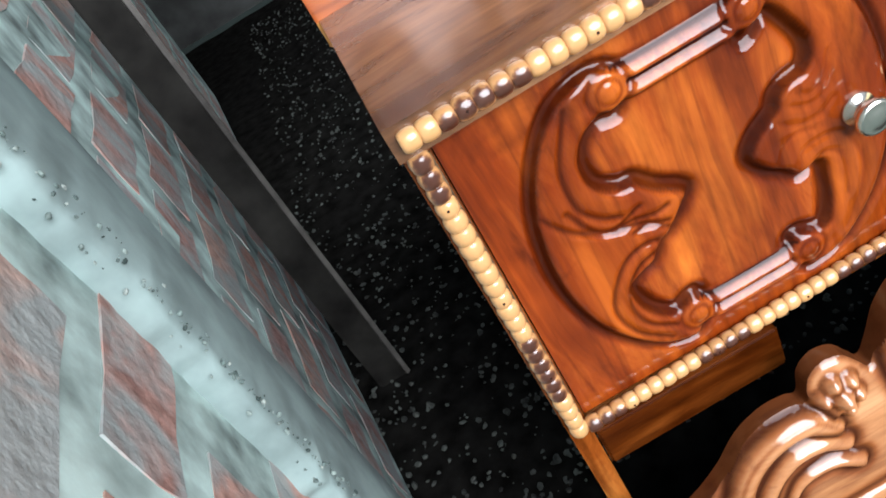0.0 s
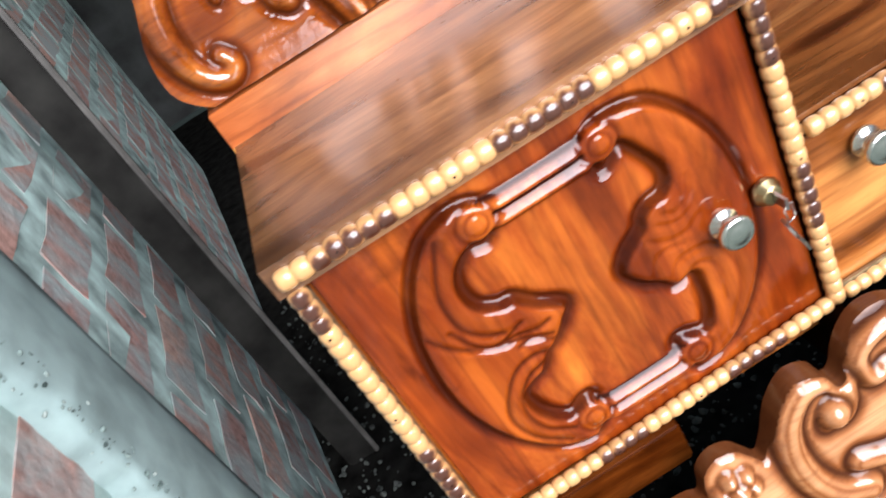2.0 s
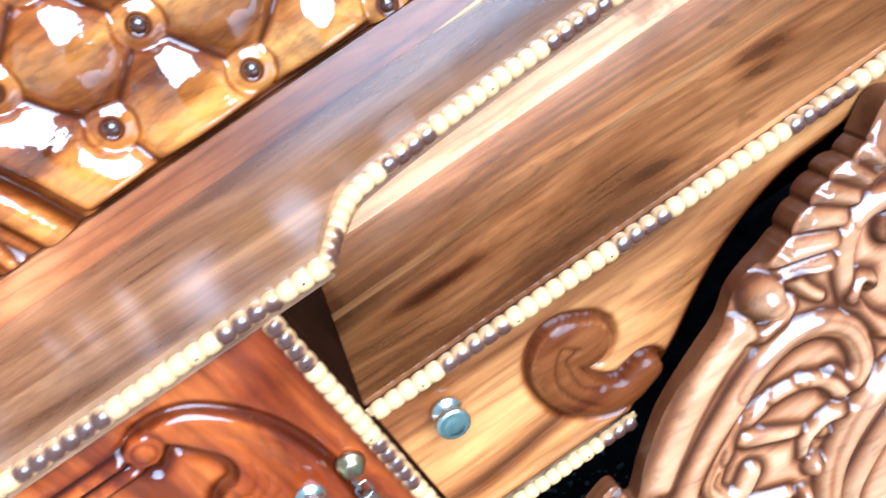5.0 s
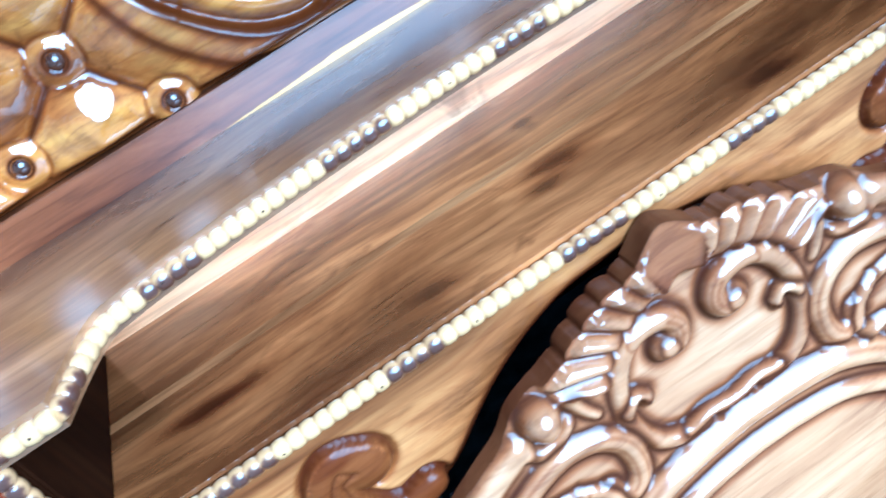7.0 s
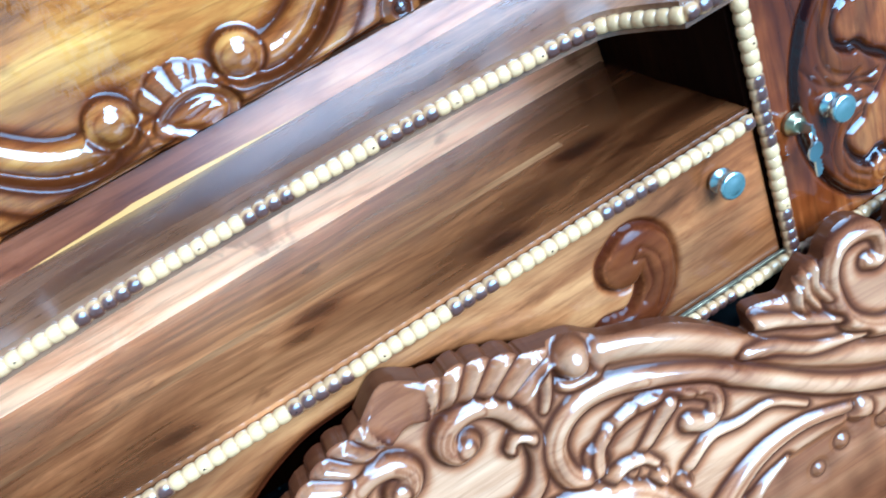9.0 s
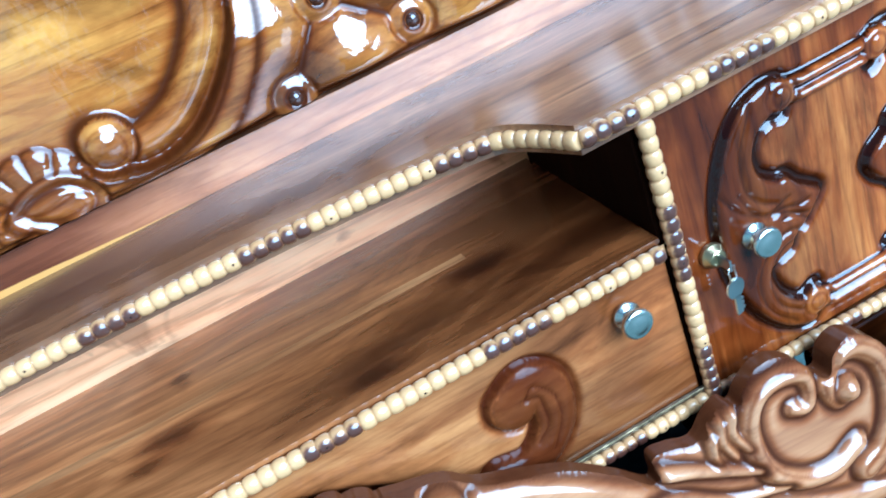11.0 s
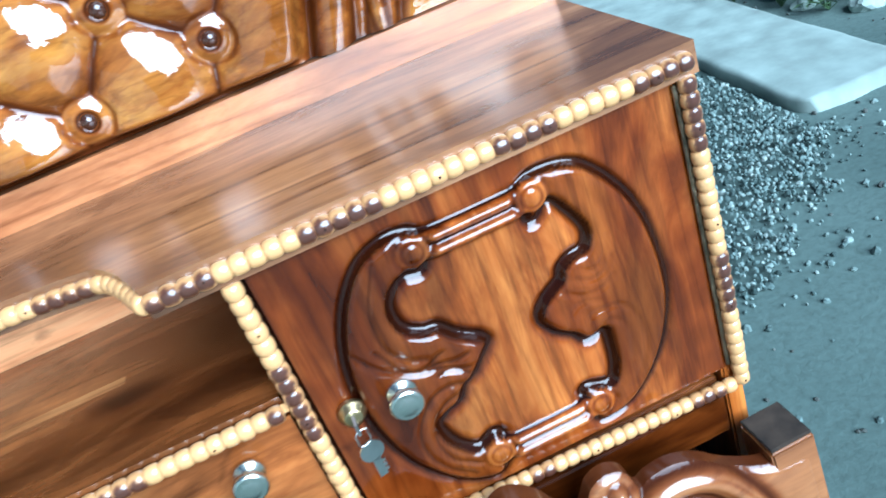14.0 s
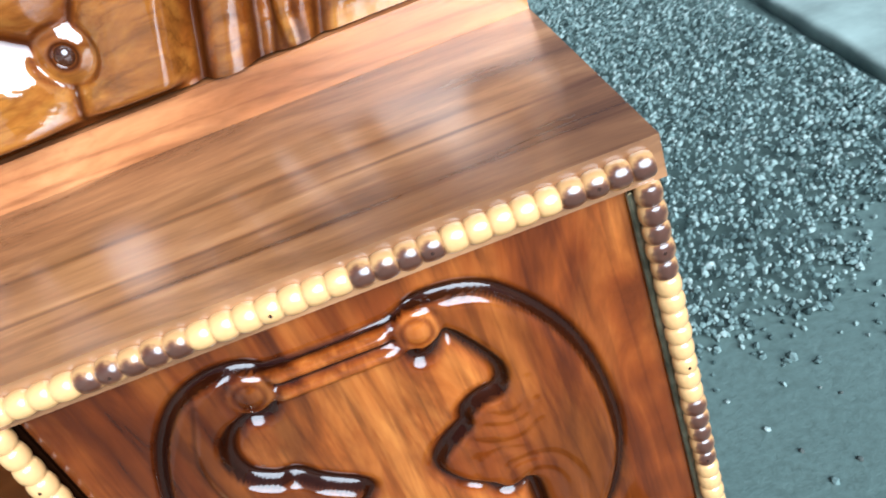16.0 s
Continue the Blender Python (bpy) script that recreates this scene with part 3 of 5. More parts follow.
def ledge_mesh():
    bm = bmesh.new()
    xs = [XL, 0.1, 0.25, MID - 0.3755]
    xs += [MID - 0.375 + 0.045 * i / 10 for i in range(11)] + [MID - 0.330 + 0.66 * i / 44 for i in range(1, 44)]
    xs += [MID + 0.375 - 0.045 * i / 10 for i in range(10, -1, -1)] + [MID + 0.3755, 1.3, 1.45, XR]
    top, low = ZT + 0.012, ZT - 0.012
    f_t = [bm.verts.new((x, ledge_front(x), top)) for x in xs]
    f_b = [bm.verts.new((x, ledge_front(x), low)) for x in xs]
    b_t = [bm.verts.new((x, 0.226, top)) for x in xs]
    b_b = [bm.verts.new((x, 0.226, low)) for x in xs]
    for i in range(len(xs) - 1):
        bm.faces.new((f_t[i], f_t[i + 1], b_t[i + 1], b_t[i]))
        bm.faces.new((f_b[i + 1], f_b[i], b_b[i], b_b[i + 1]))
        bm.faces.new((f_b[i], f_b[i + 1], f_t[i + 1], f_t[i]))
        bm.faces.new((b_b[i + 1], b_b[i], b_t[i], b_t[i + 1]))
    for i in (0, -1):
        bm.faces.new((f_t[i], b_t[i], b_b[i], f_b[i]))
    bmesh.ops.recalc_face_normals(bm, faces=bm.faces[:])
    return bm


part("ledge", ledge_mesh(), LEDGE, board, "polished brown teak ledge with scooped front edge")
T = 0.018
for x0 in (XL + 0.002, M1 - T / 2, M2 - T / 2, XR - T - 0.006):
    part("side_panel" if x0 in (XL + 0.002, XR - T - 0.006) else "divider", box(x0, x0 + T, 0.004, 0.24, 0.41 if x0 > 0 and x0 < 1.4 else 0.0, ZT - 0.0125), TEAK_BROWN if x0 in (XL + 0.002, XR - T - 0.006) else TEAK_SHADE, board)
shelf = part("shelf", box(M1 + T / 2 + 0.001, M2 - T / 2 - 0.001, 0.004, 0.243, ZS - 0.008, ZS + 0.006, 0.001), SHELF, board, "brown shelf board with dark knots, ends darkened for shade")
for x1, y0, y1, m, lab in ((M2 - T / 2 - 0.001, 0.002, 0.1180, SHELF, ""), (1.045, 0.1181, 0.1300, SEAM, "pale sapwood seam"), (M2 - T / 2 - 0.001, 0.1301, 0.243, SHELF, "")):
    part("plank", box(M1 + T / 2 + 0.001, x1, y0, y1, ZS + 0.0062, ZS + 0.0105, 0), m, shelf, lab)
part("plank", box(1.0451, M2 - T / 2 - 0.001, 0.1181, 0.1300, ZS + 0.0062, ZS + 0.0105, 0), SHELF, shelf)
part("niche_back", box(M1 - T / 2 + 0.001, M2 + T / 2 - 0.001, 0.2435, 0.256, ZS - 0.008, ZT - 0.013, 0), NICHE, board, "pale pinkish wooden back of the niche")
# Near-black colour stands for the unlit space behind the flap.
part("lower_back", box(M1 - T / 2 + 0.001, M2 + T / 2 - 0.001, 0.2435, 0.256, 0.40, ZS - 0.009, 0), TEAK_SHADE, board, "back behind the drop flap, coloured near black for shade")
for x0, x1 in ((XL + 0.021, M1 - T / 2 - 0.001), (M2 + T / 2 + 0.001, XR - T - 0.007)):
    part("cabinet_floor", box(x0, x1, 0.012, 0.24, ZB - 0.022, ZB - 0.006), TEAK_X, board)
    part("cabinet_back", box(x0, x1, 0.2435, 0.256, 0.40, ZT - 0.013, 0), TEAK_X, board)
# Rails stop short where the footboard's shade would swallow them.
for x0, x1 in ((XL + 0.0215, 0.17), (1.29, XR - T - 0.0075)):
    part("bottom_rail", box(x0, x1, 0.0045, 0.0165, 0.418, ZB - 0.0225), TEAK_RAIL, board, "red-brown bottom rail under the bead trim")
for x0, x1 in ((M1 + 0.004, 0.4985), (1.0085, M2 - 0.004)):
    part("piano_hinge", box(x0, x1, -0.0025, 0.0018, 0.5035, 0.5075, 0.0008), HINGE, board, "tarnished metal piano hinge")


# doors
def door_relief(x0, left, stain, worn, dark, dx, dz):
    r = Relief(x0 + left, x0 + 0.318, ZB + 0.008, ZT - 0.0135, 0.0016)
    r.X, r.Z = r.X - dx, r.Z - dz
    r.U = r.X
    outer = curve([(.128, .744), (.190, .744), (.212, .752), (.247, .741), (.279, .690), (.288, .615), (.272, .558), (.240, .519), (.208, .510), (.192, .521), (.128, .521),
                   (.106, .508), (.075, .522), (.046, .562), (.031, .615), (.033, .670), (.047, .712), (.068, .741), (.090, .752), (.110, .752)], 6, True) + [x0, 0]
    inner = curve([(.122, .733), (.190, .733), (.199, .718), (0.215, 0.729), (0.226, 0.716), (0.236, 0.696), (0.236, 0.683), (0.230, 0.675), (0.219, 0.673), (0.210, 0.667), (0.207, 0.659), (0.200, 0.654), (0.190, 0.647), (0.183, 0.638), (0.183, 0.629), (0.192, 0.616), (0.205, 0.606), (0.214, 0.597), (0.230, 0.599), (0.232, 0.579), (0.230, 0.557), (0.222, 0.542),
                   (.199, .548), (.190, .533), (.128, .533), (.116, .548), (0.098, 0.542), (0.081, 0.559), (0.075, 0.582), (0.085, 0.592), (0.098, 0.597), (0.106, 0.608), (0.117, 0.615), (0.130, 0.630), (0.135, 0.639), (0.116, 0.654), (0.104, 0.667), (0.094, 0.669), (0.080, 0.680), (0.077, 0.699), (0.085, 0.715), (.098, .722), (.110, .720)], 5, True) + [x0, 0]
    so, si = r.sdf(outer), r.sdf(inner)
    d = np.minimum(-so, si)
    r.h = np.where(d > 0, 0.0060 * (1 - np.exp(-np.clip(d, 0, 1) / 0.0032)) - 0.0018 * np.clip(d / 0.02, 0, 1) ** 2, 0)
    r.h -= 0.0046 * np.exp(-(np.abs(d + 0.0025) / 0.0030) ** 2) * (si > 0) + 0.0055 * np.exp(-(np.abs(d + 0.003) / 0.0045) ** 2) * (si <= 0)
    a, c = r.X - x0, r.Z - ZB
    cloud, fine = r.cloud(16, x0 * 3), r.cloud(55, x0 * 7)
    foot_in = np.where(d > 0, np.exp(-(d / 0.0036) ** 2), np.exp(-((d + 0.0005) / np.where(si <= 0, 0.0080 + 0.003 * cloud, 0.0062)) ** 2))
    body = np.where(d > 0, 0.20 + 0.16 * cloud + stain * 0.58, 0)
    edge = np.exp(-np.minimum.reduce([a + 0.045, 0.318 - a, c * 1.2]) / 0.035)
    outside = stain * (0.78 + 0.5 * cloud + 0.4 * fine) + worn * edge * (0.45 + 0.7 * cloud + 0.3 * fine)
    outside = np.where((d <= 0) & (si > 0), 0.70 * np.tanh(np.maximum(outside, 0) / 0.70), 0)
    inside = np.where(si <= 0, 0.05 + 0.16 * cloud + 0.08 * fine, 0)
    r.glaze = np.clip(np.maximum.reduce([np.minimum(1, 1.4 * foot_in) * (0.85 if x0 < 1 else 0.97), body, outside, inside]), 0, 0.97)
    for kx, kz, kr, deep in dark:
        blot = np.hypot(r.X - x0 - kx, (r.Z - kz) * 0.8) + 0.012 * cloud + 0.005 * fine
        r.glaze = np.maximum(r.glaze, deep * np.clip((kr - blot) / (1.1 * kr), 0, 1) ** 1.5 * np.where(d > 0, 0.85, 1))
    # two flat beads above and below, between low ringed bosses
    for z0, z1 in ((.7415, .7295), (.5345, .5225)):
        mid = (z0 + z1) / 2
        zone = (a > .112) & (a < .200) & (np.abs(r.Z - mid) < .0125)
        # each bead slopes out from its upper edge and turns in sharply below
        fall = [(zz + .0052 - r.Z) / .0104 for zz in (z0, z1)]
        hump = np.maximum(*(np.where((f > 0) & (f < 1), np.minimum(f / .74, 1 - np.clip((f - .74) / .26, 0, 1) ** 2), 0) for f in fall))
        if x0 > 1:
            hump = np.maximum(*(np.clip(1 - ((r.Z - zz) / .0050) ** 2, 0, 1) ** 0.7 for zz in (z0, z1)))
        r.h = np.where(zone, 0.0006 + 0.0076 * hump, r.h)
        r.glaze = np.where(zone, 0.92 * np.exp(-(hump / .35) ** 2) + 0.12, r.glaze)
    for cx, cz in ((.109, .736), (.203, .737), (.113, .530), (.207, .530)):
        rr = np.hypot(r.X - x0 - cx, r.Z - cz)
        r.h = np.where(rr < .0135, 0.0040 + 0.0026 * np.clip(1 - (rr / .0135) ** 2, 0, 1) ** 0.7, r.h)
        r.h -= 0.0026 * np.exp(-((rr - .0140) / .0020) ** 2)
        r.glaze = np.where(rr < .0125, 0.18 + 0.15 * cloud, r.glaze)
        r.rub(np.abs(rr - .0142), 0.0024, 0.7)
        r.h -= 0.0019 * np.exp(-((rr - .0080) / .0019) ** 2)
        r.rub(np.abs(rr - .0080), 0.0018, 0.6)
    # leaf cuts in the bracket scrolls
    h0, g0 = r.h.copy(), r.glaze.copy()
    for line in ([(0.079, 0.741), (0.063, 0.704), (0.063, 0.673), (0.074, 0.656), (0.088, 0.648)],
                 [(0.055, 0.673), (0.068, 0.647), (0.082, 0.641), (0.101, 0.649)],
                 [(0.083, 0.638), (0.094, 0.640), (0.108, 0.636), (0.119, 0.638)],
                 [(0.091, 0.630), (0.101, 0.630), (0.117, 0.625)],
                 [(0.117, 0.601), (0.108, 0.612), (0.096, 0.617), (0.078, 0.611), (0.063, 0.592), (0.058, 0.571), (0.067, 0.545), (0.088, 0.523)],
                 [(0.100, 0.606), (0.086, 0.602), (0.074, 0.588), (0.070, 0.568), (0.077, 0.547), (0.096, 0.531)],
                 [(0.036, 0.684), (0.053, 0.658), (0.077, 0.640), (0.098, 0.634), (0.118, 0.617)],
                 [(0.216, 0.656), (0.229, 0.649), (0.242, 0.652), (0.249, 0.662)],
                 [(0.221, 0.664), (0.232, 0.657), (0.243, 0.666), (0.248, 0.681)],
                 [(0.204, 0.650), (0.218, 0.639), (0.235, 0.637), (0.247, 0.645)],
                 [(0.201, 0.616), (0.206, 0.628), (0.217, 0.633), (0.230, 0.629)],
                 [(0.214, 0.603), (0.218, 0.616), (0.232, 0.619), (0.249, 0.613), (0.260, 0.586), (0.256, 0.560), (0.240, 0.532)],
                 [(0.225, 0.602), (0.233, 0.607), (0.244, 0.600), (0.248, 0.583), (0.245, 0.561)]):
        r.groove(curve(line) + [x0, 0], 0.0019, 0.0030 if line[0][0] < .2 else 0.0018, 0.85 if line[0][0] < .2 else 0.5)
    for kx, kz in ((.288, .695), (.290, .514), (.046, .560)):
        kd = np.hypot(r.X - x0 - kx, (r.Z - kz) * 0.8)
        r.rub(np.abs(kd - 0.0045 - 0.002 * fine), 0.0024, 0.75)
    soft = np.clip((d - 0.001) / 0.004, 0, 1)
    r.h, r.glaze = h0 + (r.h - h0) * soft, g0 + (r.glaze - g0) * soft
    r.soften(2)
    r.X, r.Z = r.X + dx, r.Z + dz
    return r


def mushroom_knob(parent, x, y, z):
    m = Matrix.Translation((x, y, z)) @ Matrix.Rotation(radians(90), 4, "X")
    knob = smooth(part("knob", lathe([(.0118, 0), (.0123, .0012), (.0118, .0030), (.0075, .0045), (.0062, .0095), (.0080, .0120), (.0124, .0135), (.0134, .0152), (.0136, .0172), (.0131, .0188), (.0112, .0202), (.0104, .0200), (.0072, .0210), (.0030, .0214)], 28, m), STEEL, parent, "round brushed steel knob"))
    return knob


def lock_and_key(parent, x, y, z, swing, twist):
    m = Matrix.Translation((x, y, z)) @ Matrix.Rotation(radians(90), 4, "X")
    lock = smooth(part("lock", lathe([(.0110, 0), (.0115, .002), (.0105, .005), (.0085, .006), (.0078, .0105), (.0060, .0112)], 24, m), BRASS, parent, "dull brass cylinder lock"))
    kb = bmesh.new()
    bmesh.ops.create_cube(kb, size=1, matrix=Matrix.Translation((x, y - 0.018, z)) @ Matrix.Diagonal((0.0022, 0.016, 0.010, 1)))
    part("key", kb, NICKEL, parent, "nickel key in the lock")
    ring = bmesh.new()
    base = Vector((x + 0.001, y - 0.024, z - 0.009))
    pts = [base + Vector((0.001 * math.sin(3 * a), 0.003 * math.sin(a), 0.007 * math.cos(a))) + Vector((0.0055 * math.sin(a), 0, 0)) for a in (2 * math.pi * i / 18 for i in range(18))]
    rings = []
    for i, p in enumerate(pts):
        d = (pts[(i + 1) % 18] - pts[i - 1]).normalized()
        s = d.orthogonal().normalized()
        t2 = d.cross(s)
        rings.append([ring.verts.new(p + 0.0007 * (s * math.cos(b) + t2 * math.sin(b))) for b in (2 * math.pi * j / 6 for j in range(6))])
    for i in range(18):
        for j in range(6):
            ring.faces.new((rings[i][j], rings[(i + 1) % 18][j], rings[(i + 1) % 18][(j + 1) % 6], rings[i][(j + 1) % 6]))
    part("key_ring", ring, NICKEL, parent)
    kb = bmesh.new()
    spare = Matrix.Translation((x + 0.002 + swing * 0.3, y - 0.022, z - 0.016)) @ Matrix.Rotation(swing * 18, 4, "Y") @ Matrix.Rotation(twist, 4, "Z")
    bmesh.ops.create_cone(kb, cap_ends=True, segments=20, radius1=0.0095, radius2=0.0095, depth=0.0018, matrix=spare @ Matrix.Translation((0, 0, -0.009)) @ Matrix.Rotation(radians(90), 4, "X"))
    bmesh.ops.create_cube(kb, size=1, matrix=spare @ Matrix.Translation((0, 0, -0.026)) @ Matrix.Diagonal((0.0065, 0.0018, 0.018, 1)))
    for k in range(3):
        bmesh.ops.create_cube(kb, size=1, matrix=spare @ Matrix.Translation((0.004, 0, -0.022 - 0.0045 * k)) @ Matrix.Diagonal((0.0035, 0.0016, 0.0024, 1)))
    part("spare_key", kb, NICKEL, parent, "spare nickel key hanging from the ring")


DARK_LEFT = ((.302, .720, .055, .85), (.318, .620, .040, .65), (.308, .530, .050, .75), (.015, .700, .028, .35))
DARK_RIGHT = ((.262, .640, .060, .95), (.258, .575, .045, .9), (.292, .742, .045, .55), (.300, .575, .030, .22), (.020, .530, .040, .40), (.040, .655, .022, .8))
for x0, left, stain, worn, dark, skin, kx, lx, hx, sw, tw in ((0.001, 0.002, 0.26, 0.55, DARK_LEFT, TEAK_Z, .262, .300, 0.0, -0.02, 1.35), (1.199, -0.0085, 0.72, 0.36, DARK_RIGHT, TEAK_BROWN, 1.252, 1.212, 1.5185, 0.0, 0.2)):
    door = door_relief(x0, left, stain, worn, dark, *((-0.008, -0.006) if x0 > 1 else (0, 0))).object("door", skin, board, 0.0035, 0.016, label="orange teak cabinet door with carved cartouche")
    mushroom_knob(door, kx, -0.0005, .626)
    lock_and_key(door, lx, 0.003, .628, sw, tw)
    part("door_hinge", box(hx - 0.0028, hx + 0.0008, -0.0005, 0.003, ZB + 0.012, ZT - 0.016, 0.0008), HINGE, door, "thin tarnished piano hinge")

# drop flap under the shelf, cut to an arch
r = Relief(M1 + T / 2 + 0.001, M2 - T / 2 - 0.001, ZB + 0.008, ZS - 0.009, 0.002, MID)
arch = curve([(0, .617), (.050, .614), (.085, .604), (.115, .590), (.142, .573), (.167, .553), (.190, .533), (.222, .511), (.243, .498), (.256, .482), (.258, .46)], 8)
loop = np.vstack([arch, [(.258, .40), (-.5, .40), (-.5, .618)]])
cut = -r.sdf(loop)
edge = np.abs(cut)
r.rub(edge, 0.0115, 0.97)
r.h = r.h - 0.012 * np.exp(-(edge / 0.0085) ** 2)
sc = curve([(.258, .594), (.274, .604), (.288, .590), (.287, .562), (.273, .540), (.250, .528), (.225, .534)])
d, s = r.dist(sc, .03)
w = 0.0235 - 0.009 * s
r.h = r.h - 0.006 * np.exp(-((d - w - 0.002) / 0.0035) ** 2)
r.rub(np.abs(d - w - .001), 0.005, 0.95)
swell = np.clip(1 - (d / w) ** 2, 0, 1)
r.h = np.where(d < w, np.maximum(r.h, 0.009 * swell ** 0.6), r.h)
r.glaze = np.where(d < w * 0.86, 0.74, r.glaze)
for o in (-.008, .004):
    r.groove(curve([(.266, .598), (.277, .603 + o), (.287 + o, .588), (.286 + o, .564), (.272 + o * .8, .541 - o)]), .0020, .0022, .95)
flap = r.object("flap", TEAK_X, board, 0.003, 0.017, cut, "drop-down flap with carved scrolls and arched cut", rim=0.9)
mushroom_knob(flap, .381, -0.0005, .620)
mushroom_knob(flap, 1.125, -0.0005, .620)

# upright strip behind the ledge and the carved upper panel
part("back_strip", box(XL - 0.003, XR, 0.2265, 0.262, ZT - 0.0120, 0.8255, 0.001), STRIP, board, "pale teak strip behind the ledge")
r = Relief(-0.043, 1.550, 0.8275, 1.300, 0.0016, MID)
tuft = [(.4755, .878), (.3535, .854), (.2265, .836), (.405, .932), (.281, .907), (.527, .951), (.335, .985), (.455, 1.005), (.215, .960), (.390, 1.055), (.270, 1.035), (.50, 1.08), (.33, 1.10)]
near = np.min([np.hypot(r.U - x, (r.Z - z)) for x, z in tuft], axis=0)
fold = np.full(r.X.shape, 9.0)
for i, (ax, az) in enumerate(tuft):
    for bx, bz in tuft[i + 1:]:
        if 0.03 < math.hypot(ax - bx, az - bz) < 0.105:
            fold = np.minimum(fold, r.dist(np.array([(ax, az), (bx, bz)]), .06)[0])
for ax, az in tuft[:3]:
    fold = np.minimum(fold, r.dist(np.array([(ax, az), (ax - 0.018, .815)]), .06)[0])
uneven, chatter = r.cloud(22, 3.1), r.cloud(90, 8.4)
pillow = 0.017 * (1 - np.exp(-fold / 0.015)) + 0.012 * (1 - np.exp(-np.maximum(near - 0.013, 0) / 0.030))
pillow = pillow + 0.0012 * uneven * np.clip(near / .04, 0, 1) + 0.00055 * chatter
r.rub(fold - 0.0006 * chatter, 0.0040, 0.97)
r.glaze = np.maximum(r.glaze, 0.30 * np.exp(-(fold / 0.012) ** 2) * (0.7 + 0.6 * uneven))
pillow *= np.clip((r.Z - 0.820) / 0.018, 0, 1) ** 0.5
r.rub(np.maximum(r.Z - 0.8310, 0), 0.0034, 0.92)
pillow = np.where(r.Z < 0.8330, np.minimum(pillow, 0.002), pillow)
ring = curve([(.060, .876), (.085, .860), (.112, .862), (.140, .876), (.172, .907), (.193, .942), (.201, 1.00), (.182, 1.07), (.125, 1.125), (0, 1.155)])
sr = r.sdf(np.vstack([ring, [(-.3, 1.16), (-.3, .86)]]))
side = curve([(.542, .800), (.556, .840), (.572, .885), (.602, .940), (.660, .985), (.75, 1.02)])
ss = r.sdf(np.vstack([side, [(1.0, 1.02), (1.0, .80)]]))
field = (sr > 0.018) & (ss > 0.02)
fade = np.clip((ss - 0.008) / 0.016, 0, 1)
fade = fade * fade * (3 - 2 * fade)
r.h = np.where(sr > 0.018, 0.0035 + (pillow - 0.0035) * fade, 0.001)
r.h = np.where(sr <= 0.018, np.maximum(0, 0.004 - 0.02 * np.clip(-sr, 0, .05)), r.h)
r.h = np.where(sr < 0, r.h + 0.0010 * uneven, r.h)
r.ridge(ring, .0185, .0165, .0185, sharp=0.9)
r.rub(np.abs(r.dist(ring, .05)[0] - .0195), .0078, .95)
outer = curve([(.045, .834), (.080, .828), (.120, .829), (.160, .846), (.195, .880), (.216, .920), (.226, .97), (.222, 1.03), (.20, 1.09)])
r.ridge(outer, .0105, .0095, sharp=0.9)
r.rub(np.abs(r.dist(outer, .05)[0] - .0115), .0055, .9)
ballr = np.hypot(r.U - .066, r.Z - .871)
r.h = np.where(ballr < .0245, 0.008 + 0.0140 * np.clip(1 - (ballr / .0245) ** 2, 0, 1), r.h)
r.glaze = np.where(ballr < .0225, 0.06 + 0.08 * uneven, r.glaze)
r.rub(np.abs(ballr - .0250), .0030, .95)
r.groove(spiral(.0645, .869, .0160, .0160, 0, 360), .0010, .0012, .45)
# shell between the two balls
d = np.hypot(r.U, (r.Z - 0.848) * 1.0)
ang = np.arctan2(r.Z - 0.830, r.X - MID)
scallop = 0.044 + 0.0022 * np.abs(np.sin(ang * 8))
shell = 0.004 + 0.009 * np.sqrt(np.clip(1 - (d / scallop) ** 2, 0, 1)) - 0.0030 * np.exp(-(np.sin(ang * 8) / 0.35) ** 2) * np.clip((d - .018) / .015, 0, 1)
r.h = np.where(d < scallop, np.maximum(r.h, shell), r.h)
r.glaze = np.where(d < scallop, 0.42 + 0.45 * np.exp(-(np.sin(ang * 8) / 0.3) ** 2) * np.clip((d - .018) / .012, 0, 1), r.glaze)
r.rub(np.abs(d - scallop), .003, .9)
# a leaf folded across the shell's foot
leafy = curve([(-.036, .850), (-.012, .866), (.020, .868), (.042, .852), (.046, .832), (.030, .816), (.004, .814), (-.022, .830)], 8, True)
keep_u, r.U = r.U, r.X - MID
sl = r.sdf(leafy)
r.h = np.where(sl < 0, 0.0125 + 0.004 * (1 - np.exp(sl / .006)) - 0.0055 * np.exp(-((sl + .011) / .0035) ** 2), r.h)
r.glaze = np.where(sl < 0, 0.22 + 0.10 * uneven, r.glaze)
r.rub(np.abs(sl), .0028, .9)
r.rub(np.abs(sl + .011), .0026, .6)
for vein in ([(-.030, .849), (-.004, .842), (.020, .846), (.036, .842)], [(-.020, .838), (.004, .832), (.026, .834)]):
    r.groove(curve(vein), .0013, .0026, .6)
r.U = keep_u
# the sweeping mouldings and leaf scrolls at the ends
r.glaze = r.glaze * fade
r.h = np.where(ss < 0.008, 0.0035, r.h)
r.groove(side + [-.002, .0], .005, .006, .95)
r.ridge(side + [.020, .0], .0185, .0145, .0185, sharp=0.65)
for o, a in ((.036, .8), (.043, .95), (.051, .8)):
    r.groove(side + [o, .0], .0034, .0026, a * .75)
r.ridge(side + [.068, .0], .014, .0085, .014, sharp=0.9)
r.groove(side + [.087, -.002], .004, .005, .9)
hollow = r.sdf(curve([(.735, .925), (.750, .905), (.756, .882), (.749, .866), (.735, .862), (.712, .872), (.700, .890), (.700, .915)], 6, True))
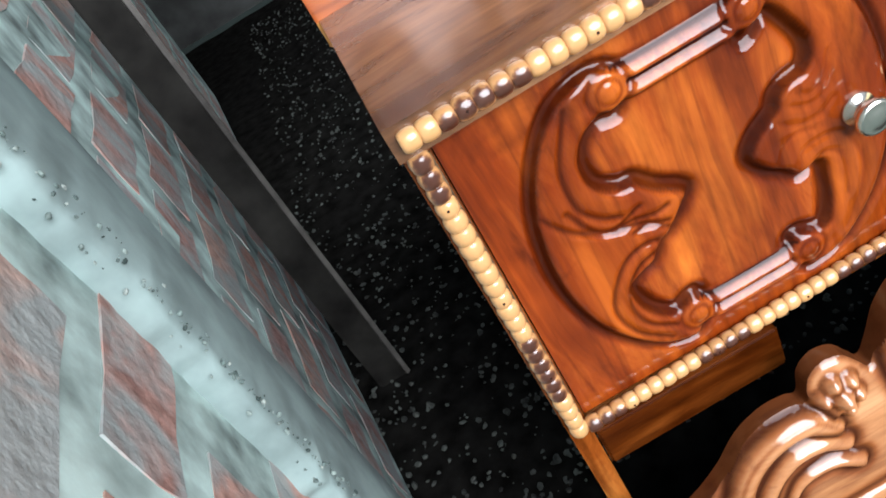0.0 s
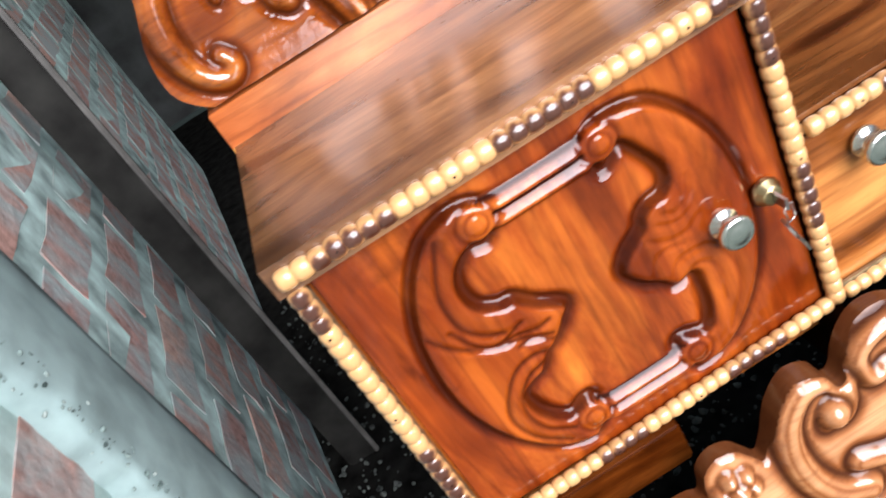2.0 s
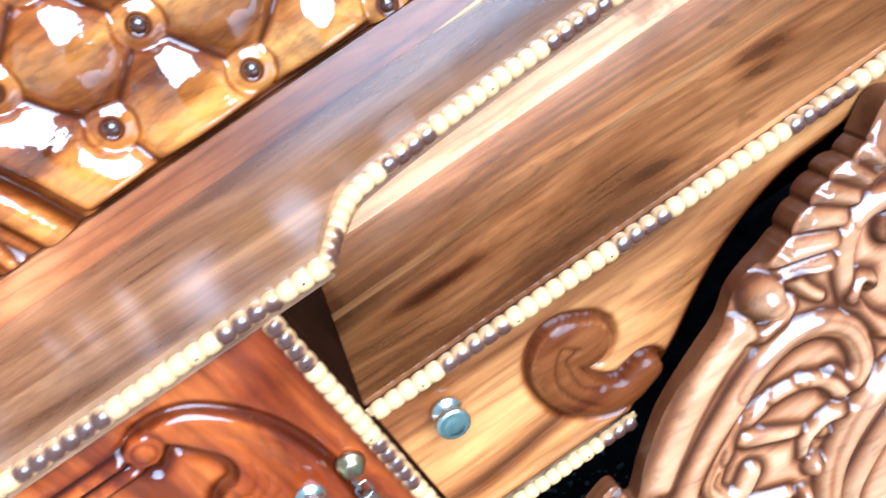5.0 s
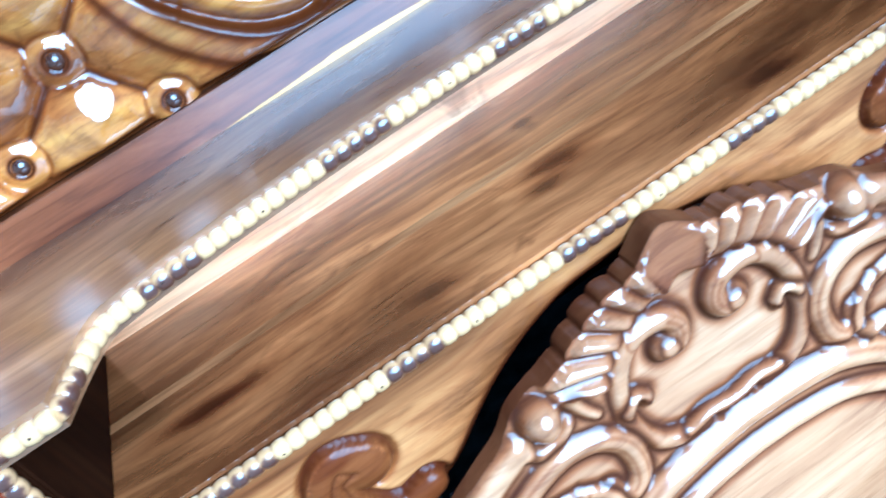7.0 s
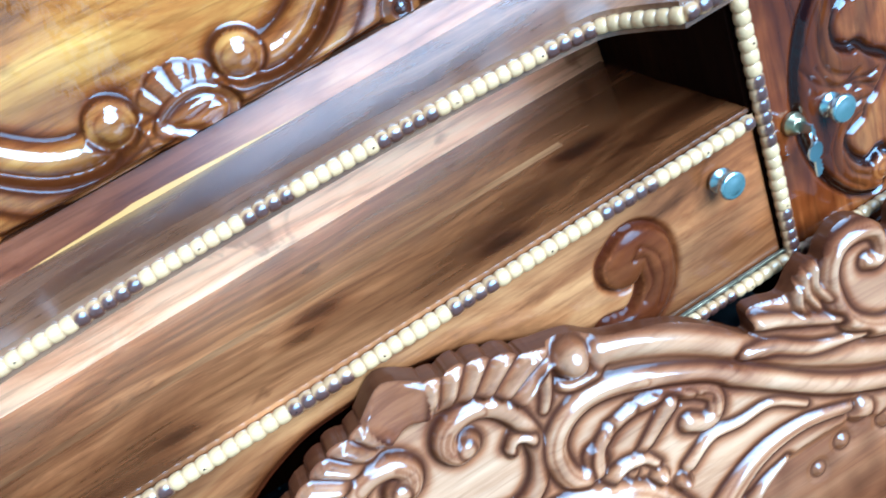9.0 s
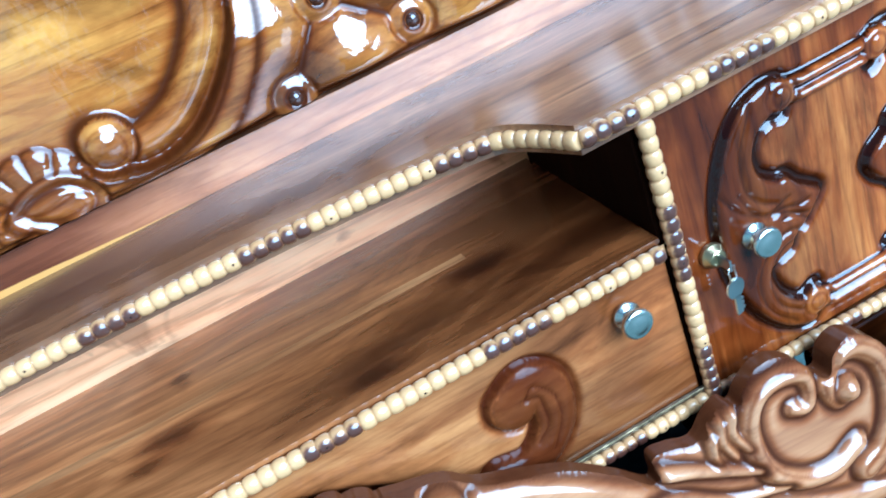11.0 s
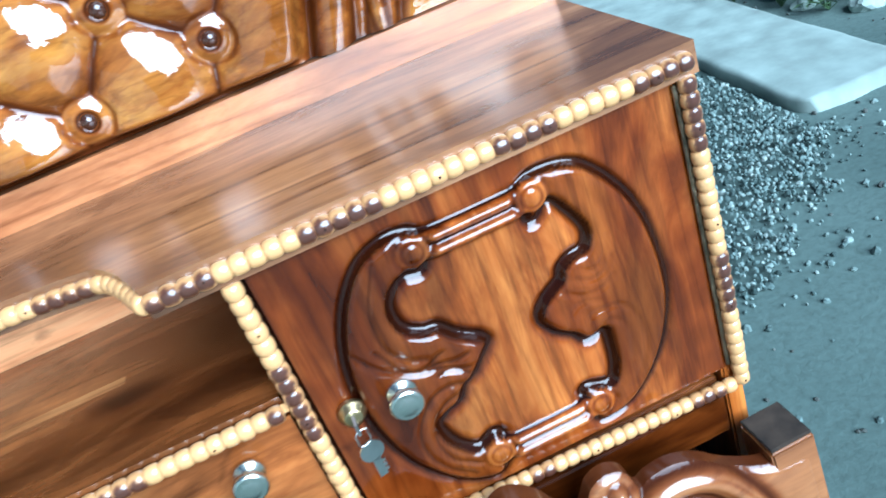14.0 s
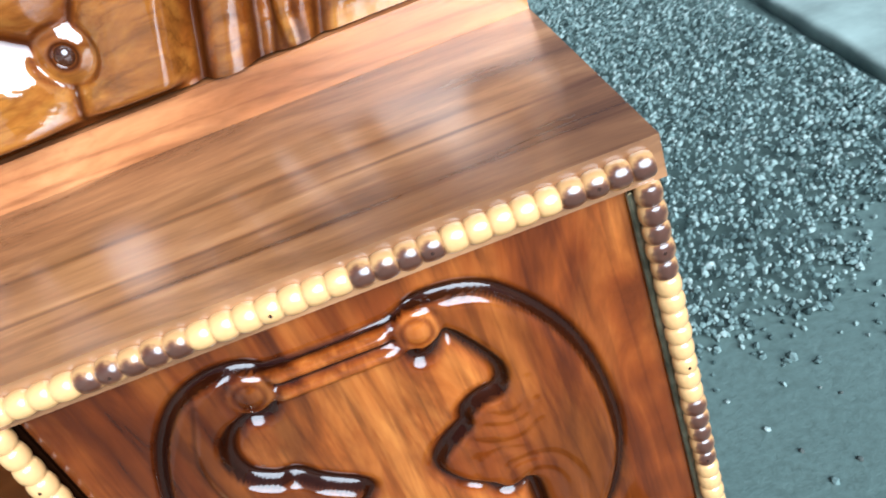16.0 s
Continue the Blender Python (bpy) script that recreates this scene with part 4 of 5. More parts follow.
r.glaze = np.maximum(r.glaze, np.where(hollow < 0, 0.45 * np.clip(-hollow / .012, 0, 1), 0))
r.h = np.where(hollow < 0, r.h - 0.0025 * np.clip(-hollow / .010, 0, 1), r.h)
sweep = curve([(.724, .984), (.700, .972), (.672, .948), (.648, .918), (.632, .890)])
r.band(sweep, .0150, .0125, .0050, 0, .8)
outer_c = curve([(.722, .962), (.745, .945), (.760, .921), (.767, .893), (.764, .866), (.753, .848), (.739, .842), (.731, .850), (.736, .860)])
r.band(outer_c, .0175, .0150, .0085, 0, .85)
r.band(curve([(.672, .930), (.692, .926), (.708, .914), (.714, .898)]), .0135, .0105, .0050, 0, .8)
r.band(curve([(.650, .916), (.668, .916), (.684, .906), (.690, .892)]), .0100, .0095, .0045, 0, .8)
hook = curve([(.619, .832), (.622, .858), (.632, .881), (.650, .892), (.667, .889), (.674, .877), (.666, .869)])
r.band(hook, .0060, .0120, .0110, 0.1, .85)
for o in (-.004, .003):
    r.groove(hook[20:55] + [o * .4, -o], .0012, .0018, .45)
for bx, bz in tuft:
    for sx in (-1, 1):
        d = np.hypot(r.X - MID - sx * bx, r.Z - bz)
        boss = 0.005 + 0.0135 * np.clip(1 - d / .0225, 0, 1) ** 0.85 - 0.0075 * np.exp(-(d / .0080) ** 4)
        r.h = np.where(field & (d < .0215), boss, r.h)
        r.glaze = np.where(field & (d < .0215), 0.95 * np.exp(-((d - .0088) / .0020) ** 2) + 0.12, r.glaze)
        r.glaze = np.maximum(r.glaze, np.where(field, 0.6 * np.exp(-((d - .0218) / .0018) ** 2), 0))
r.soften(4)
crest = curve([(0, 1.29), (.2, 1.27), (.4, 1.22), (.6, 1.12), (.70, 1.05), (.770, 1.01), (.784, .980), (.780, .954), (.766, .940), (.768, .925), (.784, .892), (.788, .856), (.774, .834), (.755, .822)], 8)
cut = r.sdf(np.vstack([crest, [(.760, .70), (-.5, .70), (-.5, 1.29)]]))
panel = r.object("carved_panel", TEAK_RED, board, 0.236, 0.028, cut, "glossy orange carved panel with button tufting")
ball = bmesh.new()
bmesh.ops.create_uvsphere(ball, u_segments=16, v_segments=10, radius=0.0080)
first = None
for bx, bz in tuft:
    for sx in (-1, 1):
        if first is None:
            first = smooth(part("button", ball, DARK_BALL, panel, "dark round wooden button"))
            b = first
        else:
            b = new("button", first.data)
            b.parent = panel
        b.location = (MID + sx * bx, 0.2285, bz)

# ---- bead trim: strips with single beads ----
def bead_mesh(material):
    """A turned bead, one pitch long: a full barrel with narrow waists at its ends."""
    bm = lathe([(0.38, -0.51), (0.52, -0.47), (0.60, -0.34), (0.64, -0.15), (0.645, 0.0), (0.64, 0.15), (0.60, 0.34), (0.52, 0.47), (0.38, 0.51)], 14, Matrix.Rotation(radians(90), 4, "Y"))
    bmesh.ops.recalc_face_normals(bm, faces=bm.faces[:])
    me = bpy.data.meshes.new("bead")
    bm.to_mesh(me)
    bm.free()
    me.polygons.foreach_set("use_smooth", [True] * len(me.polygons))
    me.materials.append(material)
    return me


BEADS = (bead_mesh(BEAD_LIGHT), bead_mesh(BEAD_DARK))
rng = random.Random(5)
bm = lathe([(.0009, -.0008), (.0011, 0), (.0009, .0004)], 8, Matrix.Rotation(radians(90), 4, "X"))
NAIL = bpy.data.meshes.new("nail")
bm.to_mesh(NAIL)
bm.free()
NAIL.materials.append(DARK_BALL)


def bead_strip(line, size, runs):
    """Turned beads along a line on a thin lath; runs: counts of pale (+) and scorched (-) ones."""
    p = np.array(line, float)
    seg = np.linalg.norm(np.diff(p, axis=0), axis=1)
    at = np.concatenate([[0], np.cumsum(seg)])
    n = max(2, int(round(at[-1] / size)))
    bm = bmesh.new()
    prev = None
    for q in p:
        ring = [bm.verts.new(Vector(q) + Vector((0, 0.0035, 0)) + Vector(o) * size * 0.36) for o in ((-1, 0, -1), (1, 0, -1), (1, 0, 1), (-1, 0, 1))]
        if prev:
            for i in range(4):
                bm.faces.new((prev[i], prev[(i + 1) % 4], ring[(i + 1) % 4], ring[i]))
        prev = ring
    strip = part("bead_strip", bm, BEAD_LIGHT, board, "turned bead trim of pale and scorched wood")
    order = [k < 0 for k in runs for _ in range(abs(k))]
    upright = abs(p[-1][2] - p[0][2])  / at[-1]
    for i in range(n):
        s = (i + 0.5) / n * at[-1]
        pos = [np.interp(s, at, p[:, k]) for k in range(3)]
        b = new("bead", BEADS[order[i % len(order)]])
        b.parent = strip
        b.location = pos
        k = at[-1] / n * rng.uniform(0.99, 1.03)
        fat = rng.uniform(0.95, 1.03)
        b.scale = (k, k * 0.92, k * fat)
        s2 = min(s + 0.002, at[-1])
        away = [np.interp(s2, at, p[:, q]) - pos[q] for q in range(2)]
        b.rotation_euler = (rng.uniform(-.3, .3), 0, math.atan2(away[1], away[0])) if upright < 0.5 else (0, radians(90), 0)
        if i % 7 == 3:
            nail = new("nail", NAIL)
            nail.parent = strip
            nail.location = (pos[0] + rng.uniform(-.001, .001), pos[1] - k * 0.575, pos[2] + rng.uniform(-.0005, .0012))
    return strip


B = 0.0117
yb = -0.006
bead_strip([(XL + 0.006, yb, ZT), (MID - 0.375, yb, ZT)], B, (2, -5, 6, -6, 7, -4, 4))
scoop = [(x, ledge_front(x) - 0.002, ZT) for x in [MID - 0.375 + 0.75 * i / 160 for i in range(161)]]
bead_strip(scoop, B, (-3, 6, -4, 9, -5, 8, -4, 7, -5, 9, -4, 8, -6))
bead_strip([(MID + 0.375, yb, ZT), (XR - 0.006, yb, ZT)], B, (-4, 5, -5, 7, -4, 5, -4))


def foot_z(x):
    """The bottom bead line sags towards the ends."""
    return float(np.interp(x, (XL, 0.327, 0.50, 1.0, 1.18, XR), (0.486, 0.4985, 0.501, 0.497, 0.4955, 0.478)))


for x, k in ((XL + 0.011, (-3, 11, -6, 5)), (M1, (-4, 7, -5, 9)), (M2, (6, -6, 6, -7)), (XR - 0.0105, (-5, 8, -5, 8))):
    bead_strip([(x, yb + 0.003, ZT - B), (x, yb + 0.003, foot_z(x) - 0.002)], B, k)
bead_strip([(M1 + 0.012, yb + 0.003, ZS), (M2 - 0.012, yb + 0.003, ZS)], B, (5, -5, 8, -4, 9, -5, 8, -4, 9, -5, 8, -4, 2))
for x0, x1, k in ((XL + 0.018, M1 - 0.006, (-3, 6, -4, 7, -5, 6)), (M2 + 0.006, XR - 0.018, (-5, 7, -2, 12, -3, 4)), (M1 + 0.008, 0.498, (12, -3)), (1.009, M2 - 0.008, (5, -4, 8))):
    bead_strip([(x0, yb + 0.003, foot_z(x0)), (x1, yb + 0.003, foot_z(x1))], B * 0.95, k)

# ---- carved footboard leaning against the headboard ----
FM = 0.774
foot = empty("footboard", "carved teak bed footboard leaning against the headboard", "footboard")
r = Relief(FM - 0.776, FM + 0.776, 0.02, 0.665, 0.0017, FM)
r.reach = 0.0100
half = curve([(-.035, .625), (0, .645), (.035, .625), (.064, .622), (.094, .610), (.122, .594), (.142, .588), (.163, .580), (.183, .563), (.213, .549), (.255, .527), (.288, .499), (.314, .474), (.320, .496), (.338, .494), (.356, .487),
              (.366, .489), (.380, .501), (.396, .506), (.405, .497), (.416, .508), (.434, .517), (.453, .516), (.471, .502), (.483, .482), (.492, .480), (.500, .496), (.520, .502), (.541, .487), (.556, .462), (.566, .450), (.574, .460), (.584, .473), (.600, .477), (.614, .469), (.621, .450), (.632, .453), (.653, .454), (.678, .445), (.704, .424), (.737, .408), (.775, .404)], 6)
cut = r.sdf(np.vstack([half, [(.776, .021), (-.041, .021)]]))
lip = np.clip(-cut, 0, 1)
r.h = 0.006 * (1 - np.exp(-lip / 0.006))
# gadrooned crest round the cartouche
ca = np.arctan2(r.Z - 0.520, r.U)
cr = np.hypot(r.U, (r.Z - 0.520) * 1.14)
gad = (cr > .090) & (ca > 0.36) & (ca < 1.30) & (r.U < .135)
turn = ca * 18.5 + (cr - .09) * 24
lobe = np.abs(np.sin(turn))
r.h = np.where(gad, 0.003 + 0.0135 * lobe ** 0.8 * np.clip((cr - .084) / .02, 0, 1), r.h)
r.glaze = np.where(gad, 0.97 * np.exp(-(lobe / .42) ** 2), r.glaze)
cut = cut + np.where(gad, 0.0040 * (1 - lobe) ** 1.5, 0)
fan = (cr > .085) & (ca >= 1.30)
leafy = np.abs(r.U) / np.maximum(0.006, 0.034 * np.clip((r.Z - .575) / .045, 0.1, 1))
r.h = np.where(fan, 0.007 + 0.006 * np.clip(leafy, 0, 1.2) ** 2, r.h)
r.glaze = np.where(fan, 0.45 + 0.5 * np.exp(-((leafy - 1) / .18) ** 2), r.glaze)
oval = curve([(.036, .549), (.024, .548), (.018, .560), (.028, .573), (.050, .576), (.070, .566), (.084, .541), (.087, .506), (.075, .479), (.054, .465), (.030, .461)])
r.h = np.where(cr < .086, 0.001, r.h)
r.band(oval, .0125, .0150, .0085, 0.25)
r.flute(oval[:45], .0052, .0010, .0016, .55)
r.flute(oval[:30], .0010, .0010, .0014, .5)
for bx, bz, br in ((.033, .549, .0085), (.012, .457, .0095), (.0665, .518, .0075)):
    r.dome(bx, bz, br, .011, .001)
    r.rub(np.abs(np.hypot(r.U - bx, r.Z - bz) - br), .0030, .9)
r.band(curve([(.086, .520), (.074, .528), (.064, .522)]), .0060, .012, .004)
r.band(curve([(0, .466), (.025, .470), (.046, .466)]), .0075, .011, .005)
# bossed flower at the crest's ends
r.band(curve([(.172, .546), (.160, .536), (.143, .538), (.130, .548)]), .0085, .015, .006, 0.3)
r.dome(.149, .565, .0185, .0210, .003)
r.rub(np.abs(np.hypot(r.U - .149, r.Z - .565) - .0190), .0040, .92)
r.band(curve([(.122, .562), (.116, .548), (.108, .536)]), .0075, .011, .005)
# double S-shaped moulding running down to the ends
s1 = curve([(.176, .551), (.210, .536), (.252, .509), (.292, .475), (.335, .437), (.38, .404), (.44, .366), (.52, .335), (.62, .326), (.72, .342)])
s2 = curve([(.129, .466), (.126, .455), (.114, .450), (.102, .458), (.097, .476), (.101, .498), (.118, .515), (.144, .522), (.172, .517), (.203, .503), (.250, .474), (.300, .434), (.350, .390), (.395, .358), (.45, .330), (.53, .301), (.62, .291), (.70, .300)])
r.band(s1, .0140, .0110, .0120, 0.12, 0.85)
r.band(s2, .0125, .0150, .0110, 0.22)
r.flute(s2[:90], .0048, .0011, .0016, .5)
# acanthus scroll inside, leaves below
acan = curve([(.222, .436), (.238, .425), (.252, .430), (.256, .446), (.240, .462), (.208, .478), (.176, .484), (.148, .478), (.132, .464), (.126, .446)])
r.band(acan, .0105, .0145, .0070, 0.25)
r.flute(acan[20:70], .0040, .0010, .0018, .55)
for k in range(5):
    kx, kz = acan[30 + 9 * k]
    r.groove(curve([(kx - .004, kz - .006), (kx - .002, kz + .003), (kx - .010, kz + .010)]), .0016, .0034, .8)
stem = curve([(.213, .466), (.190, .452), (.166, .436), (.144, .414)])
r.band(stem, .0095, .0135, .0040, 0.2)
r.band(curve([(.128, .430), (.146, .438), (.168, .432), (.178, .418)]), .0090, .013, .005)
for cx, cz, rr in ((.174, .405, .0110), (.194, .384, .0105), (.395, .322, .016), (.42, .292, .012), (.365, .300, .010), (.330, .288, .009)):
    r.dome(cx, cz, rr, .016 if cz > .33 else .009, .003)
    r.rub(np.abs(np.hypot(r.U - cx, r.Z - cz) - rr), .0032, .9)
r.band(curve([(.205, .395), (.236, .408), (.268, .402), (.306, .398), (.340, .372)]), .0075, .0110, .004)
# sunk, darker ground below the wing
pit = r.sdf(curve([(.235, .300), (.262, .324), (.320, .330), (.385, .322), (.42, .300), (.50, .27), (.50, .06), (.235, .06)], 4, True))
r.h = np.where((pit < 0) & (r.h < .010), r.h - 0.004 * np.clip(-pit / .006, 0, 1), r.h)
r.glaze = np.where((pit < 0) & (r.h < .009), np.maximum(r.glaze, 0.62 + 0.25 * r.cloud(40, 5.0)), r.glaze)
wing = curve([(.196, .312), (.235, .338), (.280, .355), (.330, .354), (.382, .336)])
r.band(wing, .0170, .0170, .0060, 0.18)
r.groove(wing, .0016, .003, .5)
r.flute(wing, .0075, .0012, .0020, .5)
r.band(curve([(.215, .285), (.26, .318), (.30, .330)]), .0110, .0130, .004)
arch = curve([(0, .446), (.050, .442), (.100, .431), (.150, .401), (.175, .366), (.189, .318), (.194, .25)])
r.band(arch, .0150, .0170, .0140, 0.15)
r.groove(arch + [0, .007], .0016, .0026, .45)
r.band(arch - [.004, .036], .0110, .0140, .0100, 0.1)
# volutes on the shoulders
vol_b = curve([(.449, .470), (.461, .465), (.470, .476), (.466, .494), (.446, .503), (.424, .500), (.409, .482), (.405, .455), (.412, .425), (.436, .401), (.468, .392), (.498, .402)])
vol_a = curve([(.500, .372), (.524, .385), (.540, .412), (.545, .446), (.537, .475), (.517, .492), (.496, .488), (.487, .470), (.494, .452), (.508, .452)])
for sp, w0, w1 in ((vol_b, .0090, .0125), (vol_a, .0150, .0105)):
    r.band(sp, w0, .0165, w1, 0.22)
    r.flute(sp, .0050, .0011, .0020, .55)
r.dome(.503, .459, .0135, .0165, .003)
r.rub(np.abs(np.hypot(r.U - .503, r.Z - .459) - .0140), .0035, .9)
for k, (lx, lz) in enumerate(((.372, .488), (.384, .496), (.394, .500))):
    r.band(curve([(lx, lz), (lx - .004, lz - .018), (lx + .004, lz - .040)]), .0075, .0130, .004, 0, .85, .0032)
r.band(curve([(.322, .482), (.345, .470), (.372, .452), (.40, .434)]), .0090, .0120, .005)
r.band(curve([(.300, .462), (.330, .450), (.366, .424), (.42, .402)]), .0085, .0110, .005)
# flower between the volute and the end scroll
for k in range(6):
    w6 = radians(60 * k + 20)
    r.dome(.598 + .0135 * math.cos(w6), .445 + .0135 * math.sin(w6), .0085, .0145, .002)
    r.rub(np.abs(np.hypot(r.U - .598 - .0135 * math.cos(w6), r.Z - .445 - .0135 * math.sin(w6)) - .0088), .0024, .7)
r.dome(.598, .447, .0095, .0200, .002)
r.rub(np.abs(np.hypot(r.U - .598, r.Z - .447) - .0098), .0024, .85)
end = curve([(.612, .418), (.628, .436), (.655, .438), (.684, .424), (.706, .392), (.722, .352), (.732, .310)])
r.band(end, .0120, .0165, .0130, 0.2)
r.flute(end, .0048, .0011, .0018, .5)
r.band(curve([(.606, .400), (.626, .412), (.652, .412), (.676, .394), (.692, .364), (.696, .330)]), .0095, .0130, .0080, 0.1)
r.band(curve([(.600, .375), (.622, .388), (.650, .386), (.668, .366)]), .0085, .0120, .005)
grain_h = r.cloud(60, 2.2)
r.h = r.h * 1.2 + 0.0002 * grain_h
r.soften(4)
r.h = np.where(cut > -0.004, np.minimum(r.h, 0.009), r.h)
r.rub(cut, 0.003, 0.75)
LEAN, TIP = 0.17, 0.025
r.object("carved_board", PALE, foot, -0.012, 0.013, cut, "pale carved board with scrolls and leaves", LEAN, 0.645, TIP, FM, 0.85)
for x0, x1, top in ((FM - 0.779, FM - 0.737, 0.378), (FM + 0.737, FM + 0.779, 0.418)):
    bm = box(x0, x1, -0.0165, 0.030, 0.0, top, 0.002)
    for v in bm.verts:
        v.co.y -= LEAN * (0.645 - v.co.z)
        if v.co.z > 0.2:
            v.co.z += TIP * (v.co.x - FM)
    post_end = part("end_post", bm, PALE, foot, "square wooden end of the footboard")
    bm = box(x0 + 0.001, x1 - 0.001, -0.0155, 0.029, top + 0.0005, top + 0.0035, 0.001)
    for v in bm.verts:
        v.co.y -= LEAN * (0.645 - v.co.z)
        v.co.z += TIP * (v.co.x - FM)
    part("end_grain", bm, END_GRAIN, post_end, "dark weathered end grain")


# ---- brick faces, gravel and slab ----
def brick_mesh(seed, dy, dz):
    rg = random.Random(seed)
    bm = box(-0.02, 0.0042, 0, dy, 0, dz, 0)
    bmesh.ops.subdivide_edges(bm, edges=[e for e in bm.edges if abs(e.verts[0].co.x - e.verts[1].co.x) < 1e-6], cuts=2)
    for v in bm.verts:
        if v.co.x > 0:
            cy, cz = v.co.y / dy - .5, v.co.z / dz - .5
            v.co.x -= 0.0042 * max(abs(cy), abs(cz)) ** 3 * 8 * rg.uniform(.6, 1.2)
        v.co += Vector((rg.uniform(-.0005, .0005), rg.uniform(-.005, .005), rg.uniform(-.005, .005)))
    me = bpy.data.meshes.new("brick")
    bm.to_mesh(me)
    bm.free()
    me.materials.append(BRICK)
    return me


BW, BH = 0.238, 0.107
bricks = [brick_mesh(k, BW - 0.030 - 0.006 * (k % 3), BH - 0.034) for k in range(6)]
row = 0
z = 0.03
yaw = math.atan(-WSLOPE)
while z < 1.4:
    y = -1.005 + (BW / 2 if row % 2 else 0)
    while y < 2.4:
        if not (0.13 < y + BW / 2 < 0.26):
            b = new("brick", bricks[rng.randrange(6)])
            b.parent = wall
            b.location = (wall_x(y) - 0.012 + rng.uniform(.0003, .0010), y, z)
            b.rotation_euler = (rng.uniform(-.02, .02), 0, yaw)
        y += BW
    z += BH
    row += 1

# vertical cement band with a ragged edge
bm = bmesh.new()
n = 300
zs = [i / n * 1.5 for i in range(n + 1)]
cols = []
for z in zs:
    e0 = 0.100 + 0.016 * noise.noise((z * 9, 1, 0)) + 0.010 * noise.noise((z * 40, 5, 0))
    e1 = 0.285 + 0.006 * noise.noise((z * 7, 9, 0))
    ys = [e0, e0 + .004, e0 + .02, e0 + .05, .19, .24, e1 - .012, e1]
    ds = [-.014, .010 + .005 * noise.noise((z * 50, 2, 2)), .016 + .004 * noise.noise((z * 60, 3, 1)), .020, .021, .020, .012, -.014]
    cols.append([bm.verts.new((wall_x(y) + d, y, z)) for y, d in zip(ys, ds)])
for a, b in zip(cols, cols[1:]):
    for i in range(7):
        bm.faces.new((a[i], a[i + 1], b[i + 1], b[i]))
bmesh.ops.recalc_face_normals(bm, faces=bm.faces[:])
smooth(part("cement_band", bm, CEMENT, wall, "pale smoothed cement band with crumbling edge"))
post = part("door_post", wall_box(0.700, 0.735, 0.0, 1.445, 0.026, 0.088, 0.004), DARK_POST, None)
tagged(post, "dark weathered timber post standing before the brick wall", "post", kind="structure")
# Pale strip stands for light caught on the post's front corner.
part("lit_edge", wall_box(0.697, 0.707, 0.0, 1.440, 0.080, 0.091, 0.003), LIT_EDGE, post, "pale strip standing for the post's lit corner")


def stones(name, count, place, seed, label, material=None):
    rg = random.Random(seed)
    ico = bmesh.new()
    bmesh.ops.create_icosphere(ico, subdivisions=1, radius=1)
    base = np.array([v.co[:] for v in ico.verts])
    tri = np.array([[v.index for v in f.verts] for f in ico.faces])
    ico.free()
    vs, fs = [], []
    for k in range(count):
        x, y, z, s = place(rg)
        jit = 1 + 0.22 * np.array([[rg.uniform(-1, 1)] for _ in base])
        rot = np.array(Euler((rg.uniform(0, 6), rg.uniform(0, 6), rg.uniform(0, 6))).to_matrix())
        v = (base * jit * np.array([1, rg.uniform(.6, .95), rg.uniform(.5, .8)])) @ rot * s + [x, y, z]
        vs.append(v)
        fs.append(tri + k * len(base))
    me = bpy.data.meshes.new(name)
    me.from_pydata(np.vstack(vs).tolist(), [], np.vstack(fs).tolist())
    me.materials.append(material or STONE)
    return tagged(new(name, me), label, "gravel", kind="stuff")


def pile(rg):
    """A place on the heap, which thins out along a ragged front edge."""
    while True:
        x, y = rg.uniform(1.52, 2.75), rg.uniform(0.50, 2.9)
        edge = 0.60 + 0.85 * max(0, x - 1.95) + 0.45 * max(0, 1.85 - x) + 0.10 * noise.noise((x * 5, y * 5, 2)) + 0.05 * noise.noise((x * 17, y * 17, 5))
        back = y - edge
        if x > 2.42 and y > 1.06:
            continue
        if back > 0 or rg.random() < 0.30 * math.exp(back / 0.05):
            break
    rise = min(1, max(0, back) / 0.45)
    return x, y, 0.040 * rise ** 0.7 * rg.uniform(.75, 1) + 0.003, rg.choice((.0035, .004, .005, .006, .007, .009))


# Added sheet over the ground that paints its shaded part black.
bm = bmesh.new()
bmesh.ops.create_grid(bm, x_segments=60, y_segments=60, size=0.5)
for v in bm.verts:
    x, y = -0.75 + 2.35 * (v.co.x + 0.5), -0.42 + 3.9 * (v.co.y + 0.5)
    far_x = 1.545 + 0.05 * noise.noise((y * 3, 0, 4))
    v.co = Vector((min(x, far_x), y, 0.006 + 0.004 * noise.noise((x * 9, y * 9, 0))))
soil = smooth(part("soil", bm, SHADE_GROUND, None))
tagged(soil, "ground behind and under the headboard, coloured black for its shade", "soil", kind="structure")
stones("gravel_heap", 17000, pile, 3, "heap of grey-green crushed stone on the ground")
stones("dark_gravel", 4500, lambda rg: (rg.uniform(-.36, .5), 0.3 + 3.0 * rg.random() ** 1.4, rg.uniform(0, .006), rg.uniform(.003, .009)), 4, "loose gravel behind the headboard, coloured dark for the shade", DARK_STONE)
stones("dark_pebbles", 260, lambda rg: (rg.uniform(1.62, 3.3), rg.uniform(-0.1, 2.3), .002, rg.choice((.003, .004, .005, .007, .010))), 9, "small dark pebbles strewn over the cement ground", DARK_STONE)
stones("scattered_pebbles", 160, lambda rg: (rg.uniform(1.6, 3.2), rg.uniform(0.0, 1.4), .002, rg.choice((.004, .006, .008, .013))), 6, "pebbles scattered over the cement ground")

